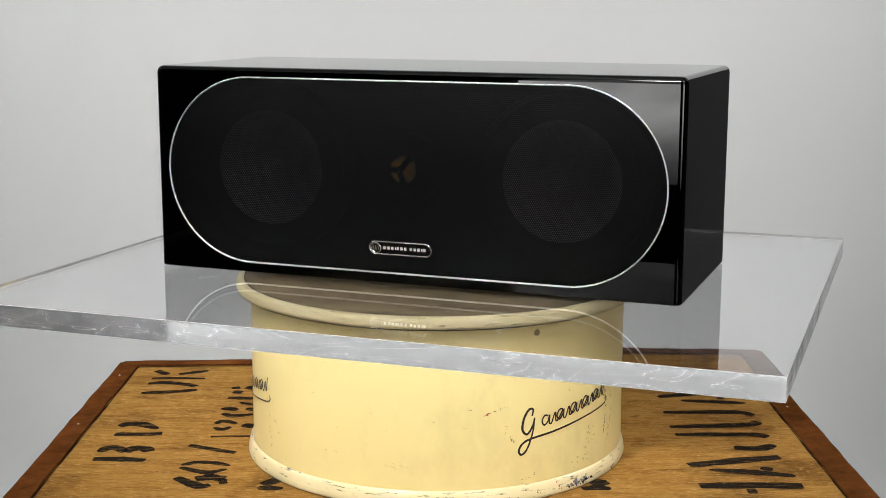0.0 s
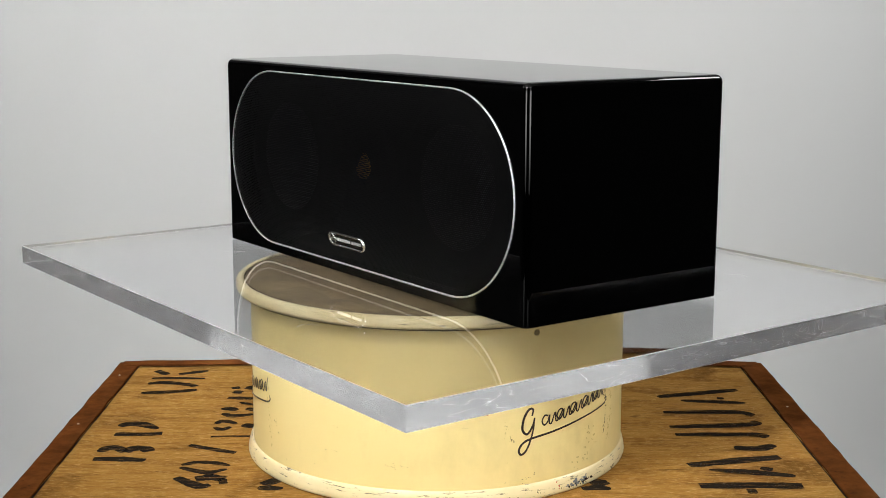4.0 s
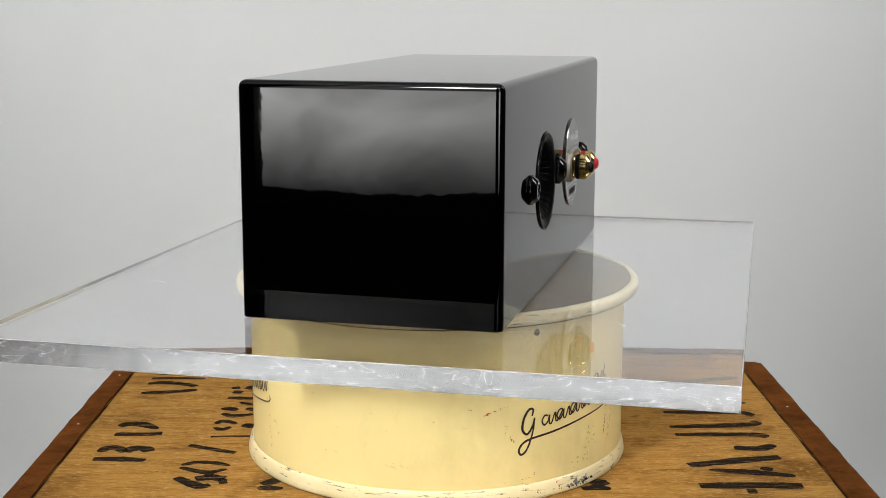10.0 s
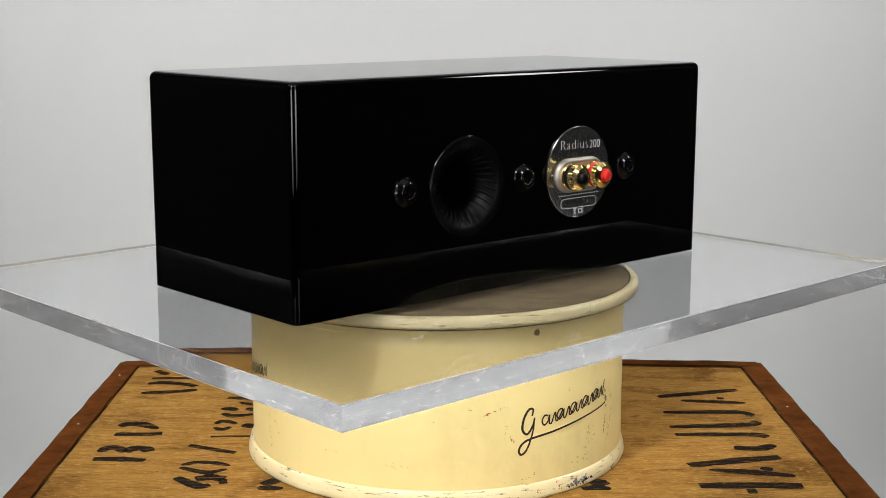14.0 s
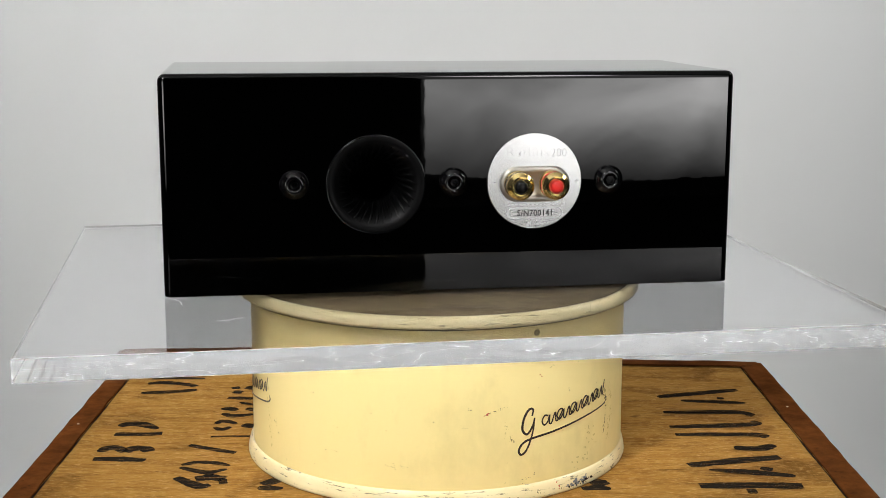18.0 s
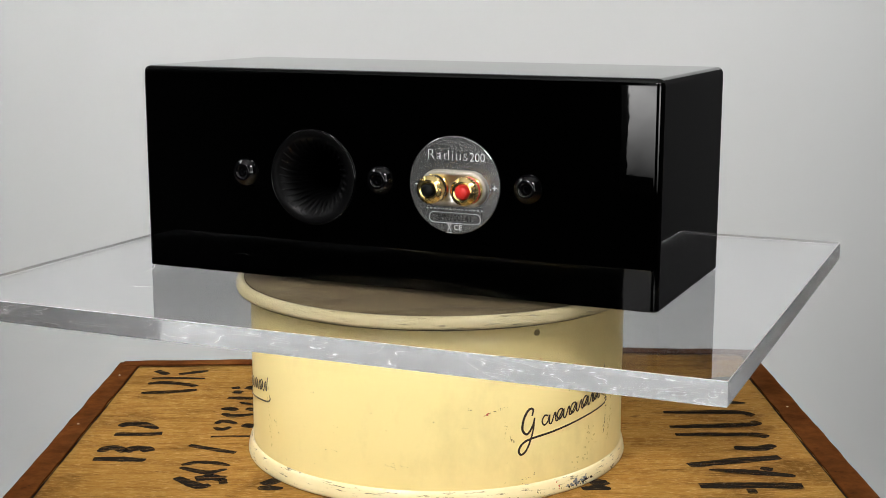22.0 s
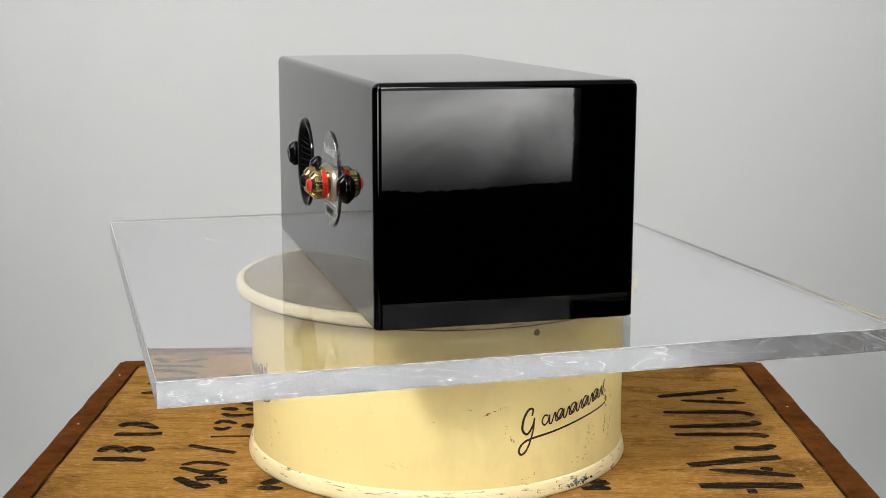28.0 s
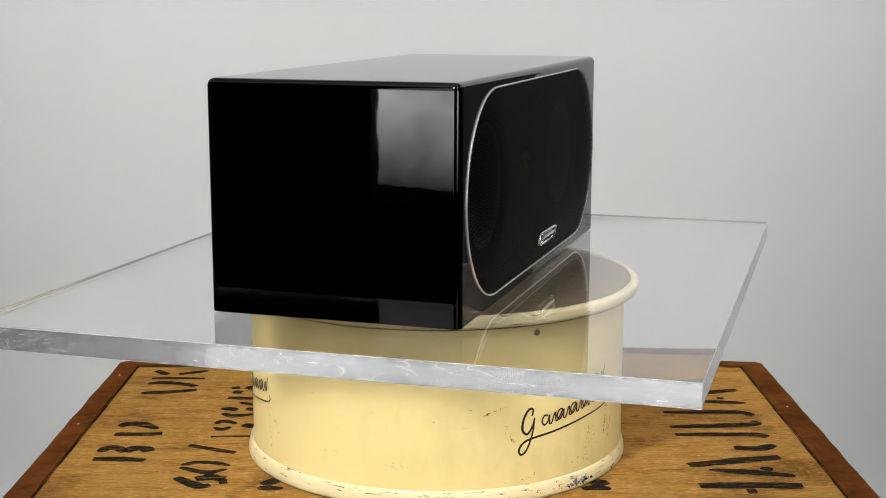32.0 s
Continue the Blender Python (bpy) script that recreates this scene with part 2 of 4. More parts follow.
def smooth_by_angle(ob, degrees):
    for e in ob.data.edges:
        e.use_edge_sharp = False
    bm = bmesh.new()
    bm.from_mesh(ob.data)
    for e in bm.edges:
        e.smooth = len(e.link_faces) == 2 and e.calc_face_angle(0) < radians(degrees)
    for f in bm.faces:
        f.smooth = True
    bm.to_mesh(ob.data)
    bm.free()
    return ob


def box(x0, x1, y0, y1, z0, z1, bevel=0.0, segments=2, bm=None):
    bm = bm or bmesh.new()
    made = bmesh.ops.create_cube(bm, size=1, matrix=Matrix.Translation(((x0 + x1) / 2, (y0 + y1) / 2, (z0 + z1) / 2)) @ Matrix.Diagonal((x1 - x0, y1 - y0, z1 - z0, 1)))
    if bevel:
        edges = list({e for v in made["verts"] for e in v.link_edges})
        bmesh.ops.bevel(bm, geom=edges, offset=bevel, segments=segments, profile=0.5, affect="EDGES")
    return bm


def lathe(profile, n=64, axis=None, bm=None, wobble=None):
    """Turn (r, z) pairs round z; axis: a matrix for the finished form."""
    bm = bm or bmesh.new()
    rings = []
    for r, z in profile:
        if r < 1e-7:
            rings.append([bm.verts.new((0, 0, z))])
        else:
            rings.append([bm.verts.new((r * math.cos(a), r * math.sin(a), z)) for a in (2 * math.pi * i / n for i in range(n))])
    made = [v for ring in rings for v in ring]
    for a, b in zip(rings, rings[1:]):
        for i in range(n):
            j = (i + 1) % n
            if len(a) == 1 and len(b) == 1:
                continue
            if len(a) == 1:
                bm.faces.new((a[0], b[j], b[i]))
            elif len(b) == 1:
                bm.faces.new((a[i], a[j], b[0]))
            else:
                bm.faces.new((a[i], a[j], b[j], b[i]))
    if wobble:
        for v in made:
            v.co += wobble(v.co)
    if axis is not None:
        bmesh.ops.transform(bm, matrix=axis, verts=made)
    return bm


def arc(cx, cz, r, a0, a1, n=6):
    return [(cx + r * math.cos(radians(a0 + (a1 - a0) * i / n)), cz + r * math.sin(radians(a0 + (a1 - a0) * i / n))) for i in range(n + 1)]


def smoothed(pts, steps=8):
    """A Catmull-Rom line through the points."""
    p = [Vector(q) for q in pts]
    p = [2 * p[0] - p[1], *p, 2 * p[-1] - p[-2]]
    out = []
    for a, b, c, d in zip(p, p[1:], p[2:], p[3:]):
        for i in range(steps):
            u = i / steps
            out.append(0.5 * (2 * b + (c - a) * u + (2 * a - 5 * b + 4 * c - d) * u * u + (3 * b - a - 3 * c + d) * u ** 3))
    out.append(p[-2])
    return out


def ribbon(pts, width, onto, bm=None, rag=0.0, seed=0):
    """A painted stroke: a band along 2D points, laid by onto(u, v) -> Vector."""
    bm = bm or bmesh.new()
    rnd = random.Random(seed)
    rows = []
    for i, p in enumerate(pts):
        a, b = pts[max(i - 1, 0)], pts[min(i + 1, len(pts) - 1)]
        d = (b - a).normalized()
        n = Vector((-d.y, d.x))
        w = width(i / (len(pts) - 1)) if callable(width) else width
        rows.append([bm.verts.new(onto(*(p + n * (s * w / 2 * (1 + rag * rnd.uniform(-1, 1)))))) for s in (-1, 0, 1)])
    for a, b in zip(rows, rows[1:]):
        for k in (0, 1):
            bm.faces.new((a[k], b[k], b[k + 1], a[k + 1]))
    return bm


def stadium(half, r, n=24):
    """Outline of a racetrack in (x, z), centred on the origin, anticlockwise."""
    out = []
    for cx, a0 in ((half, -90), (-half, 90)):
        out += [(cx + r * math.cos(radians(a0 + 180 * i / n)), r * math.sin(radians(a0 + 180 * i / n))) for i in range(n + 1)]
    return out


def lettering(name, text, size, m, mat, parent, bold=0.0, spacing=1.0, wide=0.0):
    """Flat letters of the built-in font as a mesh, centred, at the pose m."""
    cu = bpy.data.curves.new(name, "FONT")
    cu.body, cu.size, cu.extrude, cu.offset = text, size, 0.00004, bold
    cu.align_x, cu.align_y, cu.space_character = "CENTER", "CENTER", spacing
    tmp = bpy.data.objects.new(name, cu)
    scene.collection.objects.link(tmp)
    me = bpy.data.meshes.new_from_object(tmp.evaluated_get(bpy.context.evaluated_depsgraph_get()))
    bpy.data.objects.remove(tmp)
    me.materials.clear()
    me.materials.append(mat)
    if wide:
        xs = [v.co.x for v in me.vertices]
        me.transform(Matrix.Translation((-(max(xs) + min(xs)) / 2, 0, 0)))
        me.transform(Matrix.Diagonal((wide / (max(xs) - min(xs)), 1, 1, 1)))
    ob = new(name, me)
    ob.matrix_basis = m
    ob.parent = parent
    return ob


def thing(name, label, category, m=None, group="", kind=""):
    ob = new(name)
    ob.empty_display_size = 0.05
    if m is not None:
        ob.matrix_basis = m
    return tagged(ob, label, category, group, kind)


# ---- the studio ----
FLOOR_Z = -0.72
CHEST_Z = -0.1163


def studio():
    bm = bmesh.new()
    # paper sweep: wall, a tight curve, then the floor
    prof = [(1.30, 1.9), (1.30, FLOOR_Z + 0.12)] + [(1.18 + 0.12 * math.cos(radians(-a)), FLOOR_Z + 0.124 + 0.12 * math.sin(radians(-a))) for a in (15, 30, 45, 60, 75, 90)] + [(0.35, FLOOR_Z + 0.004)]
    rows = [[bm.verts.new((x, y, z)) for x in (-0.88, -0.29, 0.29, 0.88)] for y, z in prof]
    for a, b in zip(rows, rows[1:]):
        for k in range(3):
            bm.faces.new((a[k], a[k + 1], b[k + 1], b[k]))
    back = part("backdrop", bm, PAPER, smooth=True)
    back.modifiers.new("thickness", "SOLIDIFY").thickness = 0.002
    tagged(back, "plain light grey paper backdrop, softly lit", "backdrop", kind="structure")
    for name, b in (("floor", (-2.2, 2.2, -3.0, 1.5, FLOOR_Z - 0.1, FLOOR_Z)), ("ceiling", (-2.2, 2.2, -3.0, 1.5, 2.4, 2.5)),
                    ("wall_north", (-2.2, 2.2, 1.5, 1.6, FLOOR_Z, 2.4)), ("wall_south", (-2.2, 2.2, -3.1, -3.0, FLOOR_Z, 2.4)),
                    ("wall_west", (-2.3, -2.2, -3.0, 1.5, FLOOR_Z, 2.4)), ("wall_east", (2.2, 2.3, -3.0, 1.5, FLOOR_Z, 2.4))):
        tagged(part(name, box(*b), DARK_WALL), "dark matt studio " + name.split("_")[0], name.split("_")[0], kind="structure")
    bpy.data.objects["wall_north"].data.materials[0] = GREY_WALL
    bpy.data.objects["ceiling"].data.materials[0] = PALE_CEILING
    bpy.data.objects["ceiling"]["label"] = "pale grey painted studio ceiling"


def softbox(name_label, m, w, h, power, lo, hung=0.0, hot=0.0, inner=0.0):
    """A soft light: shell, rim and glowing cloth. It faces local +y."""
    box_thing = thing("softbox", name_label, "studio light", m, "studio softboxes")
    bm = bmesh.new()
    hw, hh = w / 2, h / 2
    front = [bm.verts.new(p) for p in ((-hw, 0, -hh), (hw, 0, -hh), (hw, 0, hh), (-hw, 0, hh))]
    rear = [bm.verts.new(p) for p in ((-0.08, -0.35, -0.08), (0.08, -0.35, -0.08), (0.08, -0.35, 0.08), (-0.08, -0.35, 0.08))]
    for i in range(4):
        bm.faces.new((front[i], front[(i + 1) % 4], rear[(i + 1) % 4], rear[i]))
    bm.faces.new(rear)
    part("shell", bm, DARK_CLOTH, box_thing)
    # cloth with a puckered lower hem
    bm = bmesh.new()
    n = 110
    cols = []
    for i in range(n + 1):
        x = -hw + 0.008 + (w - 0.016) * i / n
        low = -hh + 0.034 + 0.07 * x * inner + 0.018 * noise.noise((x * 4, 0.3, m.translation.x)) + 0.003 * noise.noise((x * 45, 2.0, 4.0))
        cols.append([bm.verts.new((x, -0.01, low + (hh - 0.01 - low) * k / 3)) for k in range(4)])
    for a, b in zip(cols, cols[1:]):
        for k in range(3):
            bm.faces.new((a[k], b[k], b[k + 1], a[k + 1]))
    part("cloth", bm, diffuser("lit_cloth", power, lo, (w, h), hot, inner), box_thing, "glowing white diffuser cloth")
    # its stand, or the rod by which it hangs
    base = m.translation
    end = (hung if hung else FLOOR_Z) - base.z
    bm = lathe([(0, min(0, end)), (0.014, min(0, end)), (0.014, max(0, end)), (0, max(0, end))], 16)
    bmesh.ops.transform(bm, matrix=m.to_3x3().inverted().to_4x4() @ Matrix.Translation(m.to_3x3() @ Vector((0, -0.36, 0))), verts=bm.verts)
    part("pole", bm, DARK_CLOTH, box_thing)
    return box_thing


studio()
softbox("tall white softbox lamp standing beside the camera", pose(0.7125, -1.5, 0.972, 0, 0, 0), 0.645, 2.30, SOFTBOX_POWER * 1.7, 0.022, 0.0, 0.75, -1.0)
softbox("tall white softbox lamp standing beside the camera", pose(-0.7950, -1.5, 0.960, 0, 0, 0), 0.62, 2.30, SOFTBOX_POWER * 8.6, 0.0041, 0.0, 0.76, 1.0)
# two hung lamps, added out of view only to brighten the paper backdrop
softbox("unseen softbox lamp added before the backdrop to brighten it", pose(1.50, 0.30, 1.15, -55, 0, -3), 0.9, 0.5, BACK_POWER * 1.6, 0.97, 2.4)
softbox("unseen softbox lamp added before the backdrop to brighten it", pose(-1.50, 0.30, 1.15, -55, 0, 3), 0.9, 0.5, BACK_POWER * 1.2, 0.97, 2.4)


def small_lamp(at, target, power):
    """A small round lamp on a stand far to the side: its bulb glints off the lacquer and the sheet."""
    lamp = thing("stand_lamp", "small bright lamp on a thin black stand beside the wall", "lamp", Matrix.Translation((at[0], at[1], FLOOR_Z)))
    up = at[2] - FLOOR_Z
    aim = Matrix.Translation((0, 0, up)) @ (Vector(target) - Vector(at)).to_track_quat("Z", "Y").to_matrix().to_4x4()
    part("head", lathe([(0.0, -0.07), (0.025, -0.068), (0.032, -0.05), (0.055, -0.01), (0.058, 0.012), (0.055, 0.012), (0.050, -0.006), (0, -0.012)], 32, aim), DARK_CLOTH, lamp, "black spun-metal lamp head", True)
    glow = bpy.data.materials.new("lamp_glow")
    glow.use_nodes = True
    glow.node_tree.nodes.remove(glow.node_tree.nodes["Principled BSDF"])
    em = node(glow.node_tree, "ShaderNodeEmission", Strength=power, Color=(1.0, 0.98, 0.95, 1))
    glow.node_tree.links.new(em.outputs[0], glow.node_tree.nodes["Material Output"].inputs["Surface"])
    part("bulb", lathe([(0.027, 0.0), (0.023, 0.007), (0.012, 0.012), (0, 0.013)], 32, aim), glow, lamp, "glowing white bulb", True)
    part("pole", lathe([(0, 0.02), (0.009, 0.02), (0.009, up - 0.03), (0, up - 0.03)], 16), DARK_CLOTH, lamp)
    part("foot", lathe([(0, 0), (0.11, 0), (0.11, 0.012), (0.10, 0.02), (0, 0.022)], 40), DARK_CLOTH, lamp, "", True)


small_lamp((-2.05, -0.52, 0.48), (0.0, 0.0, 0.03), 16.0)


# ---- the tea chest ----
X0, X1, Y0, Y1 = -0.2505, 0.2545, -0.205, 0.199


def bow(x):
    """How far the worn back edge draws in towards the corners."""
    return 0.0085 * min(1.0, abs(x) / 0.25) ** 2


def chest():
    c = thing("tea_chest", "weathered plywood tea chest with rust-brown metal edging and black stencils", "chest", pose(0, 0, FLOOR_Z))
    top = CHEST_Z - FLOOR_Z
    bm = box(X0 + 0.001, X1 - 0.001, Y0 + 0.001, Y1 - 0.001, top - 0.006, top, 0.0006, 1)
    bmesh.ops.subdivide_edges(bm, edges=[e for e in bm.edges if abs(e.verts[0].co.x - e.verts[1].co.x) > 0.4], cuts=24)
    for v in bm.verts:
        if v.co.y > Y1 - 0.01:
            v.co.y -= bow(v.co.x)
    part("top_panel", bm, PLY, c, "warm brown plywood top with darker grain")
    for name, b in (("side_panel", (X0 + 0.001, X0 + 0.006, Y0 + 0.006, Y1 - 0.015, 0, top - 0.0065)), ("side_panel", (X1 - 0.006, X1 - 0.001, Y0 + 0.006, Y1 - 0.015, 0, top - 0.0065)),
                    ("side_panel", (X0 + 0.001, X1 - 0.001, Y0 + 0.001, Y0 + 0.0055, 0, top - 0.0065)), ("side_panel", (X0 + 0.001, X1 - 0.001, Y1 - 0.0145, Y1 - 0.010, 0, top - 0.0065))):
        part(name, box(*b, 0.0004, 1), PLY, c)

    def strip(a, b, inward, width, seed):
        """A folded metal edging from a to b along the top edge: a flat leg with a worn inner edge, and a leg down the side."""
        bm = bmesh.new()
        a, b, inward = Vector(a), Vector(b), Vector(inward)
        n = 60
        rows = []
        for i in range(n + 1):
            p = a + (b - a) * i / n
            if inward.y < 0:
                p.y -= bow(p.x)
            s = i * 0.33 + seed * 7
            w = width + 0.0010 * noise.noise((s, 0, seed)) + 0.0005 * noise.noise((s * 4, 3, seed))
            o = 0.0007 * noise.noise((s * 0.7, 8, seed))
            lift = 0.0007 + 0.0006 * max(0, noise.noise((s * 0.8, 5, seed)))
            up = Vector((0, 0, top))
            rows.append([bm.verts.new(v) for v in (p + inward * w + up + Vector((0, 0, 0.0001)), p + inward * w + up + Vector((0, 0, lift + 0.0004)), p + inward * (w * 0.5) + up + Vector((0, 0, lift + 0.0007)),
                                                   p - inward * (o - 0.0012) + up + Vector((0, 0, lift + 0.0005)), p - inward * (o + 0.0004) + up + Vector((0, 0, -0.0012)), p - inward * (o + 0.0005) + up + Vector((0, 0, -0.018)))])
        for u, v in zip(rows, rows[1:]):
            for k in range(5):
                bm.faces.new((u[k], v[k], v[k + 1], u[k + 1]))
        bmesh.ops.recalc_face_normals(bm, faces=bm.faces)
        ob = part("edging", bm, RUSTED, c, "rust-brown folded metal edging")
        return smooth_by_angle(ob, 50)

    strip((X0, Y0, 0), (X0, Y1 - 0.0115, 0), (1, 0, 0), 0.0165, 1)
    strip((X1, Y0, 0), (X1, Y1 - 0.0115, 0), (-1, 0, 0), 0.0185, 2)
    strip((X0 + 0.004, Y1, 0), (X1 - 0.005, Y1, 0), (0, -1, 0), 0.0135, 3).location.z = 0.0005
    strip((X0 + 0.017, Y0, 0), (X1 - 0.019, Y0, 0), (0, 1, 0), 0.0150, 4)
    # the edging's shadow on the wood, painted as dark ribbons
    for a, b in (((X0 + 0.0172, Y0 + 0.014), (X0 + 0.0172, Y1 - 0.014)), ((X1 - 0.0192, Y0 + 0.014), (X1 - 0.0192, Y1 - 0.014)), ((X0 + 0.017, Y1 - 0.0142), (X1 - 0.019, Y1 - 0.0142))):
        pts = [Vector(a) + (Vector(b) - Vector(a)) * i / 60 for i in range(61)]
        if a[1] == b[1]:
            pts = [p - Vector((0, bow(p.x))) for p in pts]
        part("edging_shade", ribbon(pts, lambda u: 0.0012 + 0.0004 * math.sin(31 * u), lambda u, v: Vector((u, v, top + 0.00015)), None, 0.25, 5), SEAM_AND_SHADE, c, "dark line painted as the shadow beside the edging")
    nails = [(X0 + 0.009, y) for y in (-0.155, 0.03, 0.15)] + [(X1 - 0.010, y) for y in (-0.13, 0.07)] + [(x, Y1 - 0.006) for x in (-0.15,)]
    for x, y in nails:
        bm = lathe([(0, 0.0005), (0.0006, 0.0004), (0.0009, 0.0)], 10)
        part("nail", bm, NAIL, c, smooth=True, loc=(x, y, top + 0.0014))
    return c, top


CHEST, CHEST_TOP = chest()


def stencil(strokes, seed, width):
    """Stencilled strokes on the chest's top: each thickest in its middle."""
    for k, (thick, ends, points) in enumerate(strokes):
        pts = smoothed([(x / 1000, y / 1000) for x, y in points], 10)
        dark = ribbon(pts, (lambda u: width * thick / 1000 * (ends + (1 - ends) * math.sin(math.pi * u) ** 0.45) * 1.06 * (1 + 0.06 * math.sin(11 * u + k))), lambda u, v: Vector((u, v, CHEST_TOP + 0.00025 + k * 0.00002)), None, 0.07, seed + k)
        part("stencil_mark", dark, STENCIL, CHEST, "worn black stencilled stroke")


# strokes: how thick, how thick their ends, and their points in millimetres from the tin's axis
stencil([(1, 0.7, [(-217, 167), (-206, 156)]), (1, 0.5, [(-198, 157), (-187, 162), (-177, 167)]), (0.9, 0.6, [(-216, 145), (-203, 146), (-176, 145)]), (1.1, 0.7, [(-216, 131), (-205, 134), (-187, 129), (-179, 124)]), (1.2, 0.5, [(-216, 107), (-196, 109), (-177, 115)])], 10, 6.5)
stencil([(1, 0.9, [(-213, 12), (-197, 12), (-182, 14)]), (1.25, 0.25, [(-213, 28), (-210, 33), (-202, 34), (-195, 30), (-187, 23)]), (1.1, 0.6, [(-215, -37), (-199, -37), (-182, -39)]), (1.2, 0.35, [(-214, -24), (-211, -17), (-205, -16), (-198, -24)]), (1.25, 0.6, [(-198, -24), (-194, -17), (-187, -17), (-183, -23)])], 30, 7.5)
stencil([(1, 0.4, [(-158, -48), (-149, -43), (-138, -44), (-128, -49)]), (1.1, 0.3, [(-158, -52), (-148, -58), (-139, -61), (-129, -55)]), (1.5, 0.5, [(-157, -70), (-148, -79), (-140, -85), (-135, -82)]), (1.7, 0.9, [(-145, -73), (-136, -70), (-128, -73)]), (0.9, 0.6, [(-141, -66), (-135, -66)]), (0.9, 0.8, [(-129, -72), (-127, -81)])], 50, 5.5)
stencil([(1, 0.8, [(-160, -10), (-144, -18), (-128, -25)]), (0.6, 0.9, [(-149, 7), (-135, 8), (-121, 8)]), (1.1, 0.3, [(-150, 34), (-147, 40), (-142, 39), (-136, 34)]), (1, 0.3, [(-150, 27), (-144, 22), (-139, 28)]), (1.8, 0.5, [(-129, 26), (-125, 34)])], 70, 5.5)
stencil([(1.2, 0.4, [(-149, 65), (-147, 69), (-140, 65)]), (1.2, 0.5, [(-133, 65), (-129, 70)]), (1.1, 0.3, [(-149, 58), (-141, 52), (-127, 56)]), (1, 0.8, [(-151, 95), (-133, 93)]), (0.7, 0.3, [(-141, 84), (-130, 77)]), (1, 0.6, [(-152, 119), (-146, 121)]), (1.1, 0.7, [(-147, 105), (-145, 113)]), (1.2, 0.5, [(-140, 116), (-136, 125)])], 90, 6.5)
stencil([(1.05, 0.6, [(158, 98), (188, 107), (219, 116)]), (0.95, 0.3, [(173, 89), (196, 86), (218, 83)]), (0.7, 0.6, [(200, 95), (205, 94)]), (1, 0.6, [(156, 61), (206, 61), (217, 53)]), (1.1, 0.6, [(155, 28), (207, 33), (217, 40)])], 110, 8)
stencil([(1, 0.6, [(156, 12), (207, 12), (215, 6)]), (1.1, 0.6, [(189, -15), (205, -16), (216, -9)]), (1.15, 0.75, [(154, -48), (188, -39), (214, -33)]), (1.05, 0.3, [(165, -56), (192, -61), (215, -67)]), (0.8, 0.6, [(197, -53), (204, -56)]), (1.2, 0.85, [(154, -84), (187, -83), (215, -84)]), (0.9, 0.8, [(180, -93), (186, -93)])], 130, 8)
stencil([(1, 0.4, [(-106, -87), (-100, -88), (-91, -88)]), (1.6, 0.7, [(-103, -75), (-96, -81)]), (1.1, 0.4, [(84, -89), (93, -87), (101, -89)]), (1.5, 0.6, [(92, -75), (99, -83)])], 150, 7)


# ---- the tin ----
TIN_R = 0.1178
LID_Z = -0.0143


def tin():
    h = -CHEST_Z
    t = thing("painted_tin", "cream-painted round tin with chipped rim, standing on the chest", "tin", pose(-0.0008, 0, CHEST_Z + 0.0008))
    z = lambda world_z: world_z - CHEST_Z - 0.0008
    R = TIN_R

    def dents(co):
        a = math.atan2(co.y, co.x)
        return Vector((co.x, co.y, 0)).normalized() * (0.00035 * noise.noise((3 * math.cos(a), 3 * math.sin(a), co.z * 20)))

    body = [(R - 0.004, z(-0.0235)), (R, z(-0.0240))] + [(R, z(-0.0240 - 0.0828 * i / 10)) for i in range(1, 11)]
    part("body", lathe(body, 160, wobble=dents), CREAM, t, "smooth cream enamelled wall with fine scuffs", True)
    foot = [(R - 0.0002, z(-0.1066)), (R + 0.0008, z(-0.1073)), (R + 0.0014, z(-0.1084)), (R + 0.0019, z(-0.1100)), (R + 0.0024, z(-0.1122)), (R + 0.0028, z(-0.1148)), (R + 0.0025, z(-0.1157)), (R + 0.0012, z(-0.1162)), (R - 0.004, z(-0.1162)), (0, z(-0.1161))]
    part("foot_ring", lathe(foot, 160, wobble=dents), RIM, t, "flared cream foot ring with small chips", True).location.x = -0.0006
    # lid: a rolled rim over a short neck, a dark seam, and a brown board inside
    top = z(LID_Z)
    rim = [(0.1215, top - 0.0012), (0.1217, top - 0.0002)] + arc(0.1236, top - 0.0029, 0.0030, 100, 10, 6) + arc(0.1236, top - 0.0044, 0.0030, -5, -85, 6) + [(0.1215, top - 0.0076), (0.1198, top - 0.0080), (0.1186, top - 0.0088), (0.1178, top - 0.0097)]
    part("rim", lathe(rim, 160, wobble=dents), RIM, t, "rolled cream rim, chipped along its edge", True)
    part("dark_ring", lathe([(0.1256, top - 0.0070), (0.1240, top - 0.0078), (0.1226, top - 0.0080)], 120), SEAM_AND_SHADE, t, smooth=True)
    # the shadow between board and rim, painted as a thin dark ring
    part("dark_ring", lathe([(0.1217, top - 0.0004), (0.1209, top - 0.0003)], 120), SEAM_AND_SHADE, t, "dark ring painted as the shadow between board and rim", True)
    part("lid_board", lathe([(0.1216, top - 0.0016), (0.1212, top - 0.0008), (0.10, top - 0.0006), (0.05, top - 0.0006), (0, top - 0.0006)], 96), LID, t, "worn brown board in the lid", True)
    part("rivet", lathe([(0, 0.0006), (0.0016, 0.0005), (0.0020, 0)], 16, pose(*tin_point(28.4, z(-0.0280), R + 0.0001), 90, 0, 28.4)), SCUFF, t, "small dark hole plug")
    return t, z


def tin_point(deg, z, r):
    a = radians(deg)
    return (r * math.sin(a), -r * math.cos(a), z)


TIN, tz = tin()
DEG = 1000 * TIN_R * math.pi / 180    # millimetres of wall per degree


